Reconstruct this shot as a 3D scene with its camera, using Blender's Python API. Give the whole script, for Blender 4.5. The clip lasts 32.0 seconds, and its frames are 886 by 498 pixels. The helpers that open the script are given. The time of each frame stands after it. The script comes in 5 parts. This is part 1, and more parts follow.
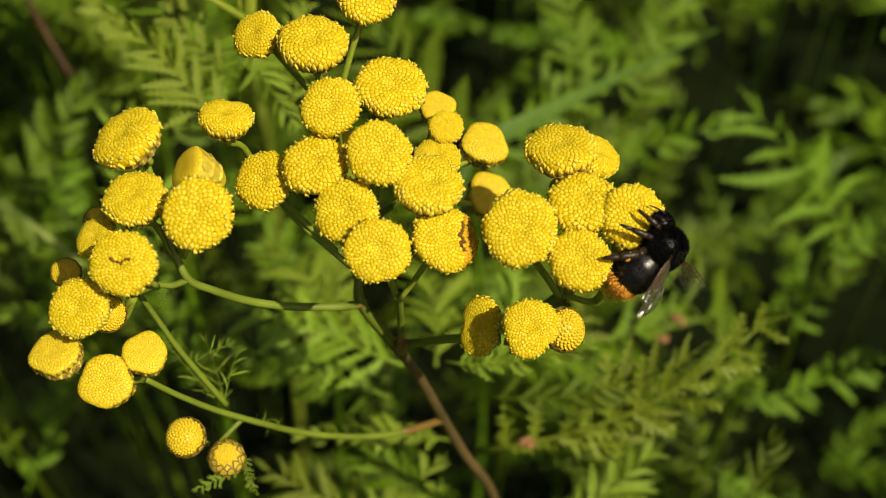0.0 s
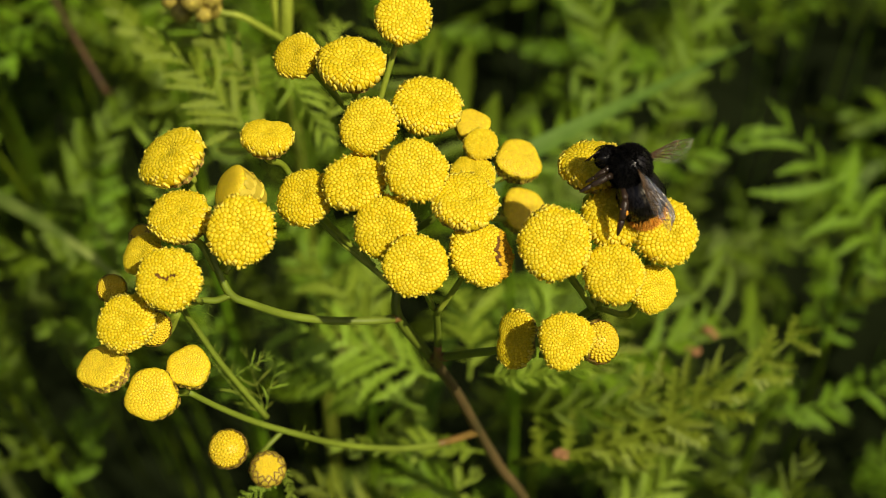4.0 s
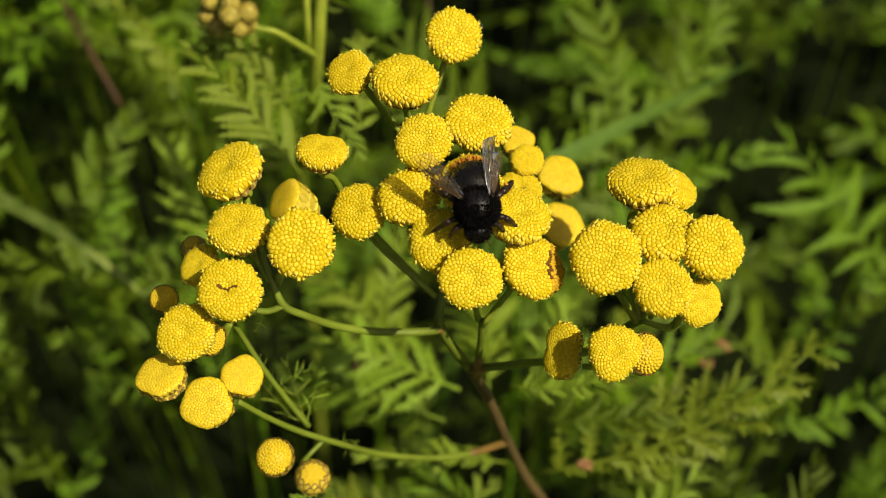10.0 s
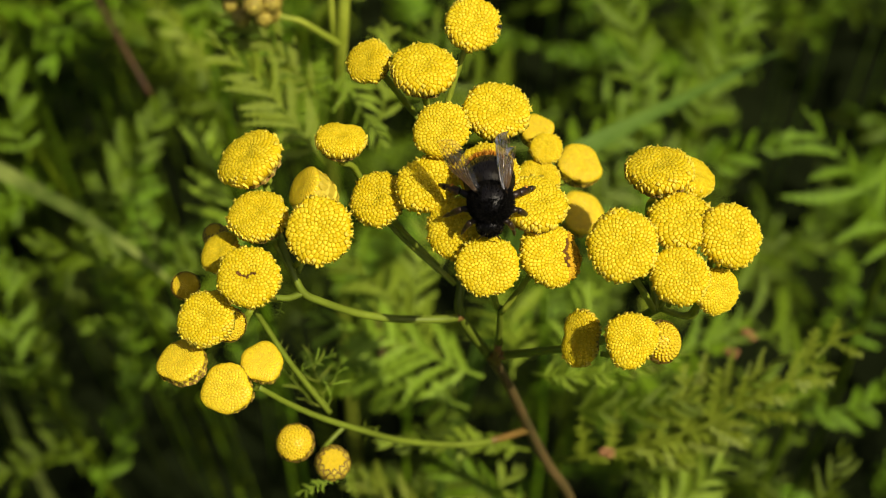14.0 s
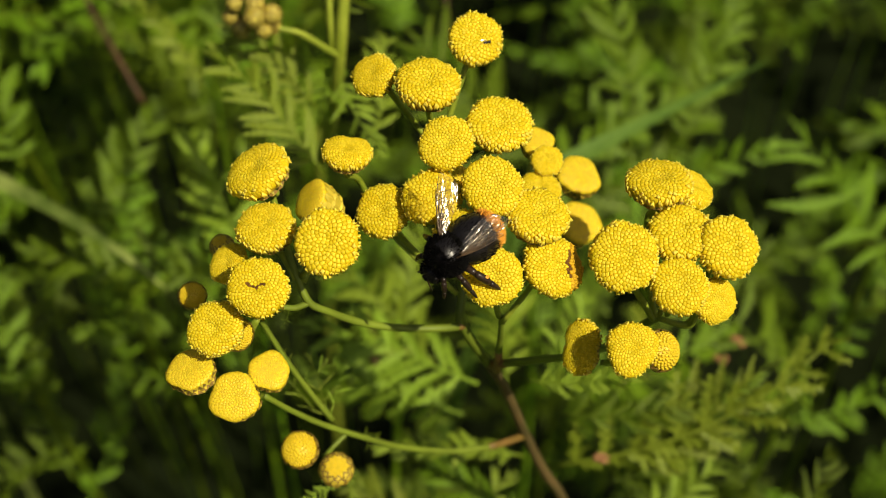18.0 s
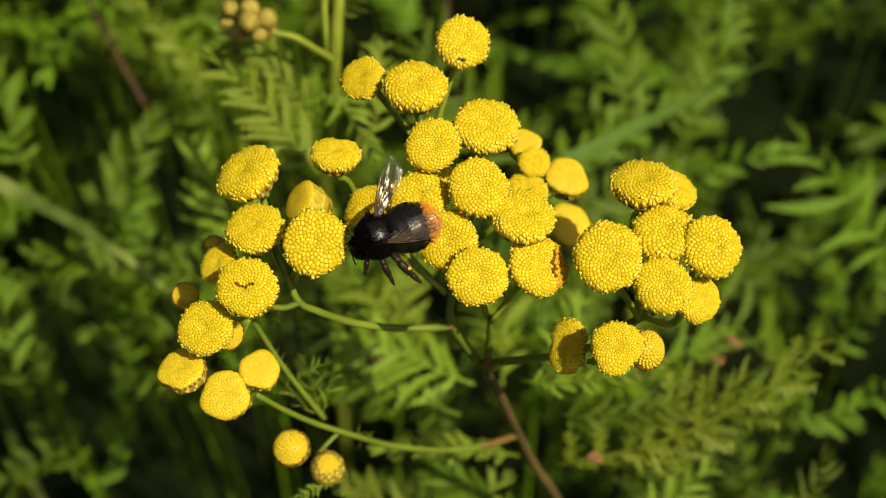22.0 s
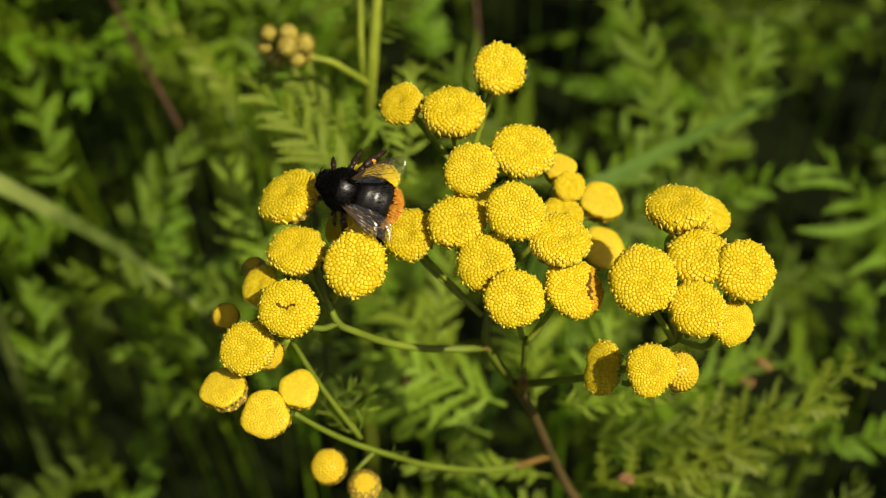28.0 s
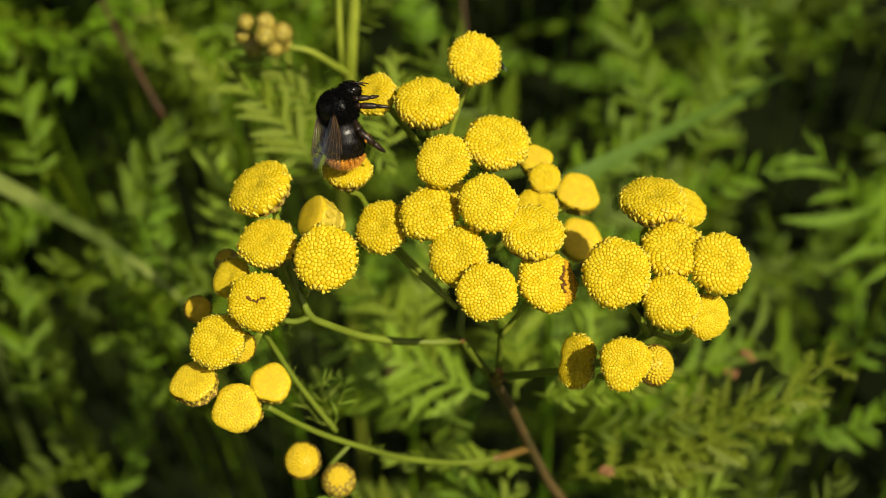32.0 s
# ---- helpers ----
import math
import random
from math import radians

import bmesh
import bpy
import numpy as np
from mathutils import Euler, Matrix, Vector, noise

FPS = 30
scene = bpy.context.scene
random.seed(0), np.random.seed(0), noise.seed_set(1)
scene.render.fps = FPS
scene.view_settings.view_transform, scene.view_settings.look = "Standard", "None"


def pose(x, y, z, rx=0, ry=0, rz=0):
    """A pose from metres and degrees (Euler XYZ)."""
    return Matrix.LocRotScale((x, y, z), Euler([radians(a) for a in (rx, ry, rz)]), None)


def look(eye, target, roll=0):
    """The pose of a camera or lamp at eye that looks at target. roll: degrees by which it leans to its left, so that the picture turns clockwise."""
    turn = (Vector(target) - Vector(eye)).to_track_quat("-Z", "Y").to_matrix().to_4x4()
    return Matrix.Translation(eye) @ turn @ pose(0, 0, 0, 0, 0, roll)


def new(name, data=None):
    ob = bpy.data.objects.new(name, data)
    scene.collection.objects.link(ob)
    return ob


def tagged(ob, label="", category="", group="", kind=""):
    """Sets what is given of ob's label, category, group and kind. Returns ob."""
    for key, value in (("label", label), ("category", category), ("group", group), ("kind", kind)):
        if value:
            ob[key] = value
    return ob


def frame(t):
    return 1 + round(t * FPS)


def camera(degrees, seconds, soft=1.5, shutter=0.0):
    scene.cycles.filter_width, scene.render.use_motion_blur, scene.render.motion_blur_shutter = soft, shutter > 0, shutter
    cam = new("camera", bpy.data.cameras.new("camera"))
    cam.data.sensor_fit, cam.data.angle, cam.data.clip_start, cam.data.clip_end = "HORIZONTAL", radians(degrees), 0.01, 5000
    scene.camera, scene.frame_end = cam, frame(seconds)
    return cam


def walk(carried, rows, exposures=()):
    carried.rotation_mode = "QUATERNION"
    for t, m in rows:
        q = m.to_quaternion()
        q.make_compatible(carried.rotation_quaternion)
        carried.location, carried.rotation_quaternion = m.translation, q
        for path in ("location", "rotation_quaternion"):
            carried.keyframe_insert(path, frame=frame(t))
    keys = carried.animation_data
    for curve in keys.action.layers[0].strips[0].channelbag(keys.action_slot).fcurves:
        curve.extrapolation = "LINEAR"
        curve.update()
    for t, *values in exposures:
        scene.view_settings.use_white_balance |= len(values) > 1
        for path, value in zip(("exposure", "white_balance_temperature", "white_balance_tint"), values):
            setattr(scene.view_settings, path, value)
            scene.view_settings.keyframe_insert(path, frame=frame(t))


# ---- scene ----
cam = camera(38.0, 32.0, soft=0.9)
cam.data.dof.use_dof = True
cam.data.dof.focus_distance = 0.173
cam.data.dof.aperture_fstop = 20.5

PATH = [
    (0, pose(0.00943, 0.00888, 0.78760, 36.962, -0.911, -0.843)),
    (0.5, pose(0.00842, 0.00807, 0.78844, 37.275, -0.859, -1.040)),
    (1, pose(0.00646, 0.00977, 0.78859, 37.074, -0.639, -1.042)),
    (1.5, pose(0.00465, 0.00873, 0.78934, 37.345, -0.635, -1.062)),
    (2, pose(0.00752, 0.00761, 0.78939, 37.516, 0.025, -0.755)),
    (2.5, pose(0.00686, 0.00792, 0.78879, 37.523, 0.046, -0.832)),
    (3, pose(0.00747, 0.00715, 0.78876, 37.649, 0.163, -0.725)),
    (3.5, pose(0.00875, 0.00663, 0.79021, 37.586, 0.353, -0.492)),
    (5.5, pose(0.00107, 0.00662, 0.79109, 37.942, -0.552, -0.346)),
    (6, pose(-0.00176, 0.00540, 0.79137, 38.211, -0.936, -0.688)),
    (6.5, pose(0.00122, 0.00485, 0.79257, 38.203, -0.266, -0.380)),
    (7, pose(-0.00186, 0.00752, 0.79352, 37.886, -0.615, -0.607)),
    (7.5, pose(-0.00568, 0.00641, 0.79393, 38.206, -0.940, -0.706)),
    (8, pose(-0.00418, 0.00447, 0.79405, 38.480, -0.442, -0.254)),
    (8.5, pose(-0.00252, 0.00417, 0.79407, 38.372, -0.162, -0.223)),
    (9, pose(-0.00381, 0.00775, 0.79516, 37.504, -0.732, -0.222)),
    (9.5, pose(-0.00092, 0.00657, 0.79380, 37.968, -0.334, -0.255)),
    (10, pose(-0.00227, 0.00421, 0.79411, 38.143, -0.879, -0.729)),
    (10.5, pose(0.00291, 0.00483, 0.79453, 37.778, -0.293, -0.214)),
    (11, pose(0.00670, 0.00428, 0.79401, 37.785, 0.156, 0.244)),
    (11.5, pose(0.00030, 0.00437, 0.79379, 37.757, -1.017, -0.403)),
    (12, pose(0.00286, 0.00260, 0.79229, 38.240, -0.461, -0.091)),
    (12.5, pose(0.00231, 0.00261, 0.79263, 38.054, -0.247, 0.014)),
    (13, pose(-0.00533, 0.00362, 0.79289, 37.788, -1.164, -0.572)),
    (13.5, pose(0.00005, 0.00299, 0.79384, 37.731, 0.179, 0.202)),
    (15.5, pose(-0.00027, 0.00613, 0.79604, 37.285, 0.345, 0.385)),
    (16, pose(-0.00162, 0.00419, 0.79513, 37.893, -0.173, 0.075)),
    (16.5, pose(0.00297, 0.00393, 0.79547, 37.946, 0.747, 0.549)),
    (17, pose(-0.00135, 0.00151, 0.79501, 38.401, -0.170, 0.023)),
    (17.5, pose(0.00004, 0.00001, 0.79626, 38.441, 0.074, 0.105)),
    (18, pose(-0.00351, 0.00209, 0.79829, 37.799, -0.478, -0.254)),
    (18.5, pose(0.00519, -0.00017, 0.79796, 38.148, 1.058, 0.368)),
    (19, pose(0.00196, -0.00084, 0.79625, 38.390, 0.172, 0.116)),
    (19.5, pose(0.00161, 0.00045, 0.79604, 38.140, -0.188, -0.165)),
    (20, pose(0.00676, 0.00083, 0.79737, 37.920, 0.519, 0.145)),
    (20.5, pose(0.00392, 0.00195, 0.79793, 37.769, -0.096, -0.218)),
    (21, pose(0.00268, -0.00000, 0.79744, 38.197, -0.146, -0.365)),
    (21.5, pose(0.00061, -0.00022, 0.79926, 38.059, -0.176, -0.282)),
    (22, pose(-0.00000, 0.00002, 0.79998, 38.000, 0.000, 0.000)),
    (22.5, pose(0.00108, -0.00004, 0.79944, 38.272, 0.377, 0.275)),
    (23, pose(0.00114, -0.00020, 0.79910, 38.427, 0.381, 0.316)),
    (23.5, pose(0.00022, 0.00066, 0.79898, 38.399, 0.253, 0.188)),
    (24, pose(-0.00022, 0.00154, 0.80082, 38.206, 0.330, 0.176)),
    (24.5, pose(-0.00053, 0.00071, 0.80240, 38.319, 0.518, 0.298)),
    (25, pose(-0.00186, 0.00005, 0.80323, 38.515, 0.437, 0.326)),
    (25.5, pose(-0.00302, 0.00022, 0.80308, 38.689, 0.229, 0.319)),
    (26, pose(-0.00273, 0.00047, 0.80212, 38.878, 0.320, 0.485)),
    (26.5, pose(-0.00296, -0.00034, 0.80284, 38.970, 0.470, 0.630)),
    (28.5, pose(-0.00161, -0.00234, 0.80230, 38.906, 0.705, 0.936)),
    (29, pose(-0.00257, -0.00308, 0.80144, 39.003, 0.394, 0.902)),
    (29.5, pose(-0.00306, -0.00309, 0.80184, 38.864, 0.319, 0.838)),
    (30, pose(-0.00204, -0.00359, 0.80263, 38.734, 0.440, 0.873)),
    (30.5, pose(-0.00096, -0.00424, 0.80178, 38.846, 0.467, 0.815)),
    (31, pose(-0.00042, -0.00158, 0.80353, 38.217, 0.557, 0.563)),
    (31.5, pose(0.00063, -0.00073, 0.80318, 38.235, 0.622, 0.641)),
    (32, pose(0.00143, 0.00011, 0.80164, 38.340, 0.543, 0.767)),
]
walk(cam, PATH)

# ---- light ----
SUN_WAY = Vector((-0.50, 0.44, -0.91)).normalized()
world = bpy.data.worlds.new("sky")
scene.world = world
world.use_nodes = True
sky = world.node_tree.nodes.new("ShaderNodeTexSky")
sky.sky_type = "NISHITA"
sky.sun_disc = False
sky.air_density, sky.dust_density, sky.ozone_density = 0.8, 5.0, 0.0
sky.sun_elevation = math.asin(-SUN_WAY.z)
sky.sun_rotation = math.atan2(-SUN_WAY.x, -SUN_WAY.y)
world.node_tree.links.new(sky.outputs[0], world.node_tree.nodes["Background"].inputs[0])
world.node_tree.nodes["Background"].inputs[1].default_value = 0.05
sun = new("sun", bpy.data.lights.new("sun", "SUN"))
sun.data.energy = 5.0
sun.data.angle = radians(0.5)
sun.data.color = (1.0, 0.90, 0.66)
sun.matrix_world = look((0.6, -0.6, 2.0), Vector((0.6, -0.6, 2.0)) + SUN_WAY)
scene.view_settings.exposure = 0.03


# ---- materials ----
def mat(name, tones, rough=0.6, scale=400.0, bump=0.2, leafy=0.0, island=0.0, per_object=0.0, fine=5.0, spec=0.3):
    """Two tones mixed by noise at two scales, with relief; leafy: share of light let through."""
    m = bpy.data.materials.new(name)
    m.use_nodes = True
    nt = m.node_tree
    n, lk = nt.nodes, nt.links
    p = n["Principled BSDF"]
    tc = n.new("ShaderNodeTexCoord")
    na, nb = n.new("ShaderNodeTexNoise"), n.new("ShaderNodeTexNoise")
    na.inputs["Scale"].default_value, nb.inputs["Scale"].default_value = scale, scale * fine
    na.inputs["Detail"].default_value, nb.inputs["Detail"].default_value = 3, 2
    for k in (na, nb):
        lk.new(tc.outputs["Object"], k.inputs["Vector"])
    mix = n.new("ShaderNodeMath")
    mix.operation = "MULTIPLY_ADD"
    lk.new(nb.outputs[0], mix.inputs[0])
    mix.inputs[1].default_value = 0.5
    lk.new(na.outputs[0], mix.inputs[2])
    ramp = n.new("ShaderNodeValToRGB")
    ramp.color_ramp.elements[0].position, ramp.color_ramp.elements[1].position = 0.5, 1.0
    ramp.color_ramp.elements[0].color, ramp.color_ramp.elements[1].color = (*tones[0], 1), (*tones[1], 1)
    lk.new(mix.outputs[0], ramp.inputs[0])
    colour = ramp.outputs[0]
    if island or per_object:
        hsv = n.new("ShaderNodeHueSaturation")
        src = n.new("ShaderNodeNewGeometry").outputs["Random Per Island"] if island else n.new("ShaderNodeObjectInfo").outputs["Random"]
        mr = n.new("ShaderNodeMapRange")
        amount = island or per_object
        mr.inputs["To Min"].default_value, mr.inputs["To Max"].default_value = 1 - amount, 1 + amount
        lk.new(src, mr.inputs["Value"])
        lk.new(mr.outputs[0], hsv.inputs["Value"])
        if per_object:
            mh = n.new("ShaderNodeMapRange")
            mh.inputs["To Min"].default_value, mh.inputs["To Max"].default_value = 0.485, 0.515
            lk.new(src, mh.inputs["Value"])
            lk.new(mh.outputs[0], hsv.inputs["Hue"])
        lk.new(colour, hsv.inputs["Color"])
        colour = hsv.outputs[0]
    lk.new(colour, p.inputs["Base Color"])
    p.inputs["Roughness"].default_value = rough
    p.inputs["Specular IOR Level"].default_value = spec
    if bump:
        b = n.new("ShaderNodeBump")
        b.inputs["Strength"].default_value = bump
        b.inputs["Distance"].default_value = 0.0004
        lk.new(mix.outputs[0], b.inputs["Height"])
        lk.new(b.outputs[0], p.inputs["Normal"])
    if leafy:
        tr = n.new("ShaderNodeBsdfTranslucent")
        lk.new(colour, tr.inputs["Color"])
        ms = n.new("ShaderNodeMixShader")
        ms.inputs[0].default_value = leafy
        lk.new(p.outputs[0], ms.inputs[1])
        lk.new(tr.outputs[0], ms.inputs[2])
        lk.new(ms.outputs[0], n["Material Output"].inputs["Surface"])
    return m


FLORET = mat("floret_yellow", ((0.76, 0.565, 0.007), (0.87, 0.71, 0.018)), 0.45, 900, 0.15, leafy=0.38, island=0.08, spec=0.2)
FLORET_TIP = mat("floret_tip", ((0.88, 0.68, 0.018), (0.93, 0.78, 0.05)), 0.4, 900, 0.1, leafy=0.32, island=0.08, spec=0.2)
YOUNG = mat("young_floret", ((0.80, 0.58, 0.014), (0.89, 0.70, 0.036)), 0.3, 700, 0.15, leafy=0.3, island=0.08, spec=0.4)
BROWN = mat("withered_floret", ((0.06, 0.026, 0.005), (0.20, 0.09, 0.012)), 0.8, 900, 0.4, island=0.3)
RIM = mat("floret_rim", ((0.92, 0.73, 0.04), (0.96, 0.82, 0.13)), 0.5, 900, 0.1, leafy=0.3, island=0.06, spec=0.2)
FLORET_SHADE = mat("floret_shade", ((0.48, 0.26, 0.006), (0.64, 0.39, 0.010)), 0.6, 900, 0.3, island=0.2)
CLOSED = mat("closed_floret", ((0.40, 0.32, 0.03), (0.56, 0.47, 0.05)), 0.5, 900, 0.3, island=0.2)
DISC = mat("flower_disc", ((0.66, 0.43, 0.007), (0.76, 0.54, 0.014)), 0.7, 900, 0.3)
BRACT = mat("bract_green", ((0.30, 0.29, 0.035), (0.55, 0.48, 0.08)), 0.55, 700, 0.3, island=0.2)
BRACT_EDGE = mat("bract_brown", ((0.14, 0.08, 0.016), (0.32, 0.20, 0.04)), 0.5, 700, 0.3, island=0.3)
BUD_BRACT = mat("bract_yellow", ((0.50, 0.38, 0.02), (0.72, 0.56, 0.06)), 0.5, 700, 0.3, island=0.2)
DARK_BRACT = mat("bract_olive", ((0.42, 0.36, 0.045), (0.66, 0.57, 0.10)), 0.4, 700, 0.3, island=0.3, spec=0.5)
STALK = mat("stalk_green", ((0.17, 0.22, 0.014), (0.30, 0.35, 0.035)), 0.5, 300, 0.3)
BRANCH = mat("branch_olive", ((0.100, 0.132, 0.011), (0.190, 0.255, 0.021)), 0.5, 70, 0.4)
STEM = mat("stem_red_green", ((0.060, 0.050, 0.016), (0.135, 0.085, 0.030)), 0.55, 120, 0.3)
LEAF = mat("tansy_leaf", ((0.038, 0.084, 0.003), (0.158, 0.242, 0.008)), 0.5, 90, 0.4, leafy=0.14, per_object=0.4, spec=0.2)
YOUNG_LEAF = mat("young_tansy_leaf", ((0.102, 0.168, 0.007), (0.265, 0.345, 0.028)), 0.45, 90, 0.4, leafy=0.2, per_object=0.3, spec=0.25)
GRASS = mat("grass_blade", ((0.062, 0.125, 0.012), (0.112, 0.195, 0.026)), 0.5, 60, 0.3, leafy=0.25)
# tones set far apart to colour a sunlit stretch into the blade
PALE_LIT_GRASS = mat("pale_lit_grass_blade", ((0.035, 0.07, 0.006), (0.27, 0.33, 0.08)), 0.6, 28, 0.4, leafy=0.2, spec=0.1)
DRY = mat("dry_stem", ((0.045, 0.024, 0.010), (0.090, 0.045, 0.018)), 0.7, 90, 0.4)
NODE = mat("stem_node_red", ((0.12, 0.080, 0.015), (0.21, 0.115, 0.028)), 0.5, 200, 0.3)
WITHER = mat("withered_leaf", ((0.17, 0.08, 0.03), (0.30, 0.15, 0.055)), 0.7, 300, 0.4)
# near black: the deep shade under the leaves is put into this colour
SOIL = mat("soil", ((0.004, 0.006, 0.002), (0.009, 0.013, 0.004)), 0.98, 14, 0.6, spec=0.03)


# ---- mesh helpers ----
def part(name, bm, material, parent, label=""):
    """Links a bmesh as one mesh object under a thing or a part."""
    me = bpy.data.meshes.new(name)
    bm.to_mesh(me)
    bm.free()
    return hang(name, me, material, parent, label)


def hang(name, me, material, parent, label="", m=None):
    if material is not None and not me.materials:
        me.materials.append(material)
    ob = new(name, me)
    ob.parent = parent
    if m is not None:
        ob.matrix_basis = m
    return tagged(ob, label)


def mesh_of(name, verts, faces, material, smooth=True):
    me = bpy.data.meshes.new(name)
    me.from_pydata([tuple(v) for v in verts], [], faces)
    if smooth:
        me.shade_smooth()
    me.materials.append(material)
    return me


def spline(pts, n):
    """Catmull-Rom through the points, n steps a span."""
    p = [Vector(q) for q in pts]
    p = [p[0] * 2 - p[1]] + p + [p[-1] * 2 - p[-2]]
    out = []
    for i in range(1, len(p) - 2):
        for k in range(n):
            t = k / n
            a, b, c, d = p[i - 1], p[i], p[i + 1], p[i + 2]
            out.append(0.5 * ((2 * b) + (c - a) * t + (2 * a - 5 * b + 4 * c - d) * t * t + (3 * b - a - 3 * c + d) * t ** 3))
    out.append(p[-2].copy())
    return out


def tube(pts, r0, r1, sides=8, ridge=0.0):
    """Verts and faces of a tapered, closed tube along the points."""
    verts, faces = [], []
    up = Vector((0.3, 0.9, 0.2))
    n = len(pts)
    for i, p in enumerate(pts):
        d = (pts[min(i + 1, n - 1)] - pts[max(i - 1, 0)]).normalized()
        u = (up - d * up.dot(d)).normalized()
        v = d.cross(u)
        r = r0 + (r1 - r0) * i / (n - 1)
        for k in range(sides):
            a = math.tau * k / sides
            rr = r * (1 + ridge * (k % 2))
            verts.append(p + (u * math.cos(a) + v * math.sin(a)) * rr)
    for i in range(n - 1):
        for k in range(sides):
            a, b = i * sides + k, i * sides + (k + 1) % sides
            faces.append((a, b, b + sides, a + sides))
    faces.append(tuple(range(sides - 1, -1, -1)))
    faces.append(tuple(range((n - 1) * sides, n * sides)))
    return verts, faces


def ovoid(centre, radii, rows=14, seg=22, dent=None):
    verts, faces = [], []
    for i in range(rows + 1):
        p = math.pi * i / rows
        for k in range(seg):
            a = math.tau * k / seg
            q = Vector((math.cos(p), math.sin(p) * math.cos(a), math.sin(p) * math.sin(a)))
            r = dent(q) if dent else 1.0
            verts.append(Vector(centre) + Vector((q.x * radii[0], q.y * radii[1] * r, q.z * radii[2] * r)))
    for i in range(rows):
        for k in range(seg):
            a, b = i * seg + k, i * seg + (k + 1) % seg
            faces.append((a, a + seg, b + seg, b))
    return verts, faces


def basis(x, z):
    """Rotation with its x axis along x and its z axis near z."""
    x = x.normalized()
    z = (z - x * z.dot(x)).normalized()
    y = z.cross(x)
    return Matrix((x, y, z)).transposed().to_4x4()


# ---- ground ----
def ground():
    bm = bmesh.new()
    bmesh.ops.create_grid(bm, x_segments=80, y_segments=80, size=1.2)
    for v in bm.verts:
        v.co.z = 0.02 * noise.noise(v.co * 6) + 0.008 * noise.noise(v.co * 25)
        if max(abs(v.co.x), abs(v.co.y)) > 1.19:
            v.co.z = 0
            v.co.x *= 300
            v.co.y *= 300
    me = bpy.data.meshes.new("ground")
    bm.to_mesh(me)
    bm.free()
    me.shade_smooth()
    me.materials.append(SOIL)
    tagged(new("ground", me), "bare soil, coloured near black for the shade under dense green undergrowth", "ground", kind="structure")


# ---- leaves ----
def leaf_mesh(name, pairs, spread, tooth, seed, slim=0.11, droop=0.12, material=None, steps=7, drop_out=0.13, splay=60):
    """A feathered leaf of unit length along x: a midrib with toothed leaflets on both sides."""
    rnd = random.Random(seed)
    verts, faces = [], []

    def rib(t):
        return Vector((t, 0.07 * math.sin(2.6 * t + seed) - 0.07 * math.sin(seed), -droop * t * t + 0.05 * math.sin(2.5 * t)))

    v, f = tube([rib(i / 10) for i in range(11)], 0.011, 0.003, 5)
    verts += v
    faces += f
    for i in range(2 * pairs + 1):
        last = i == 2 * pairs
        t = 0.985 if last else 0.10 + 0.84 * (i // 2) / (pairs - 1) + rnd.uniform(-0.015, 0.015)
        side = 1 if i % 2 else -1
        if rnd.random() < drop_out and not last:
            continue
        size = spread * (math.sin(math.pi * min(1, 0.18 + 0.74 * t)) ** 0.7) * rnd.uniform(0.65, 1.25) + 0.02
        ang = 0.1 if last else radians(splay * (1 - 0.43 * t) + rnd.uniform(-14, 14))
        d = Vector((math.cos(ang), side * math.sin(ang), rnd.uniform(-0.4, 0.3)))
        w = (Vector((-d.y * side, d.x * side, 0)).normalized() * side + Vector((0, 0, rnd.uniform(-0.6, 0.6)))).normalized()
        lift = Vector((0, 0, 1))
        o = rib(t)
        s = len(verts)
        wide = size * slim * rnd.uniform(0.8, 1.2)
        bow, fold = rnd.uniform(-0.12, 0.12), rnd.uniform(0.1, 0.6)
        for k in range(steps + 1):
            u = k / steps
            prof = wide * (0.35 + 1.2 * u) if u < 0.35 else wide * (1 - ((u - 0.35) / 0.65) ** 2.2) * 0.80 + 0.0015
            prof *= (1 + tooth * rnd.uniform(0.6, 1.2)) if k % 2 else (1 - tooth)
            c = o + d * size * u + lift * (-0.18 * size * u * u) + w * bow * size * math.sin(math.pi * u)
            shift = d * (size * 0.5 / steps if k % 2 else 0)
            verts += [c + w * prof + shift + lift * prof * fold, c, c - w * prof + shift + lift * prof * fold]
        for k in range(steps):
            a = s + 3 * k
            faces += [(a, a + 1, a + 4, a + 3), (a + 1, a + 2, a + 5, a + 4)]
    return mesh_of(name, verts, faces, material or LEAF, True)


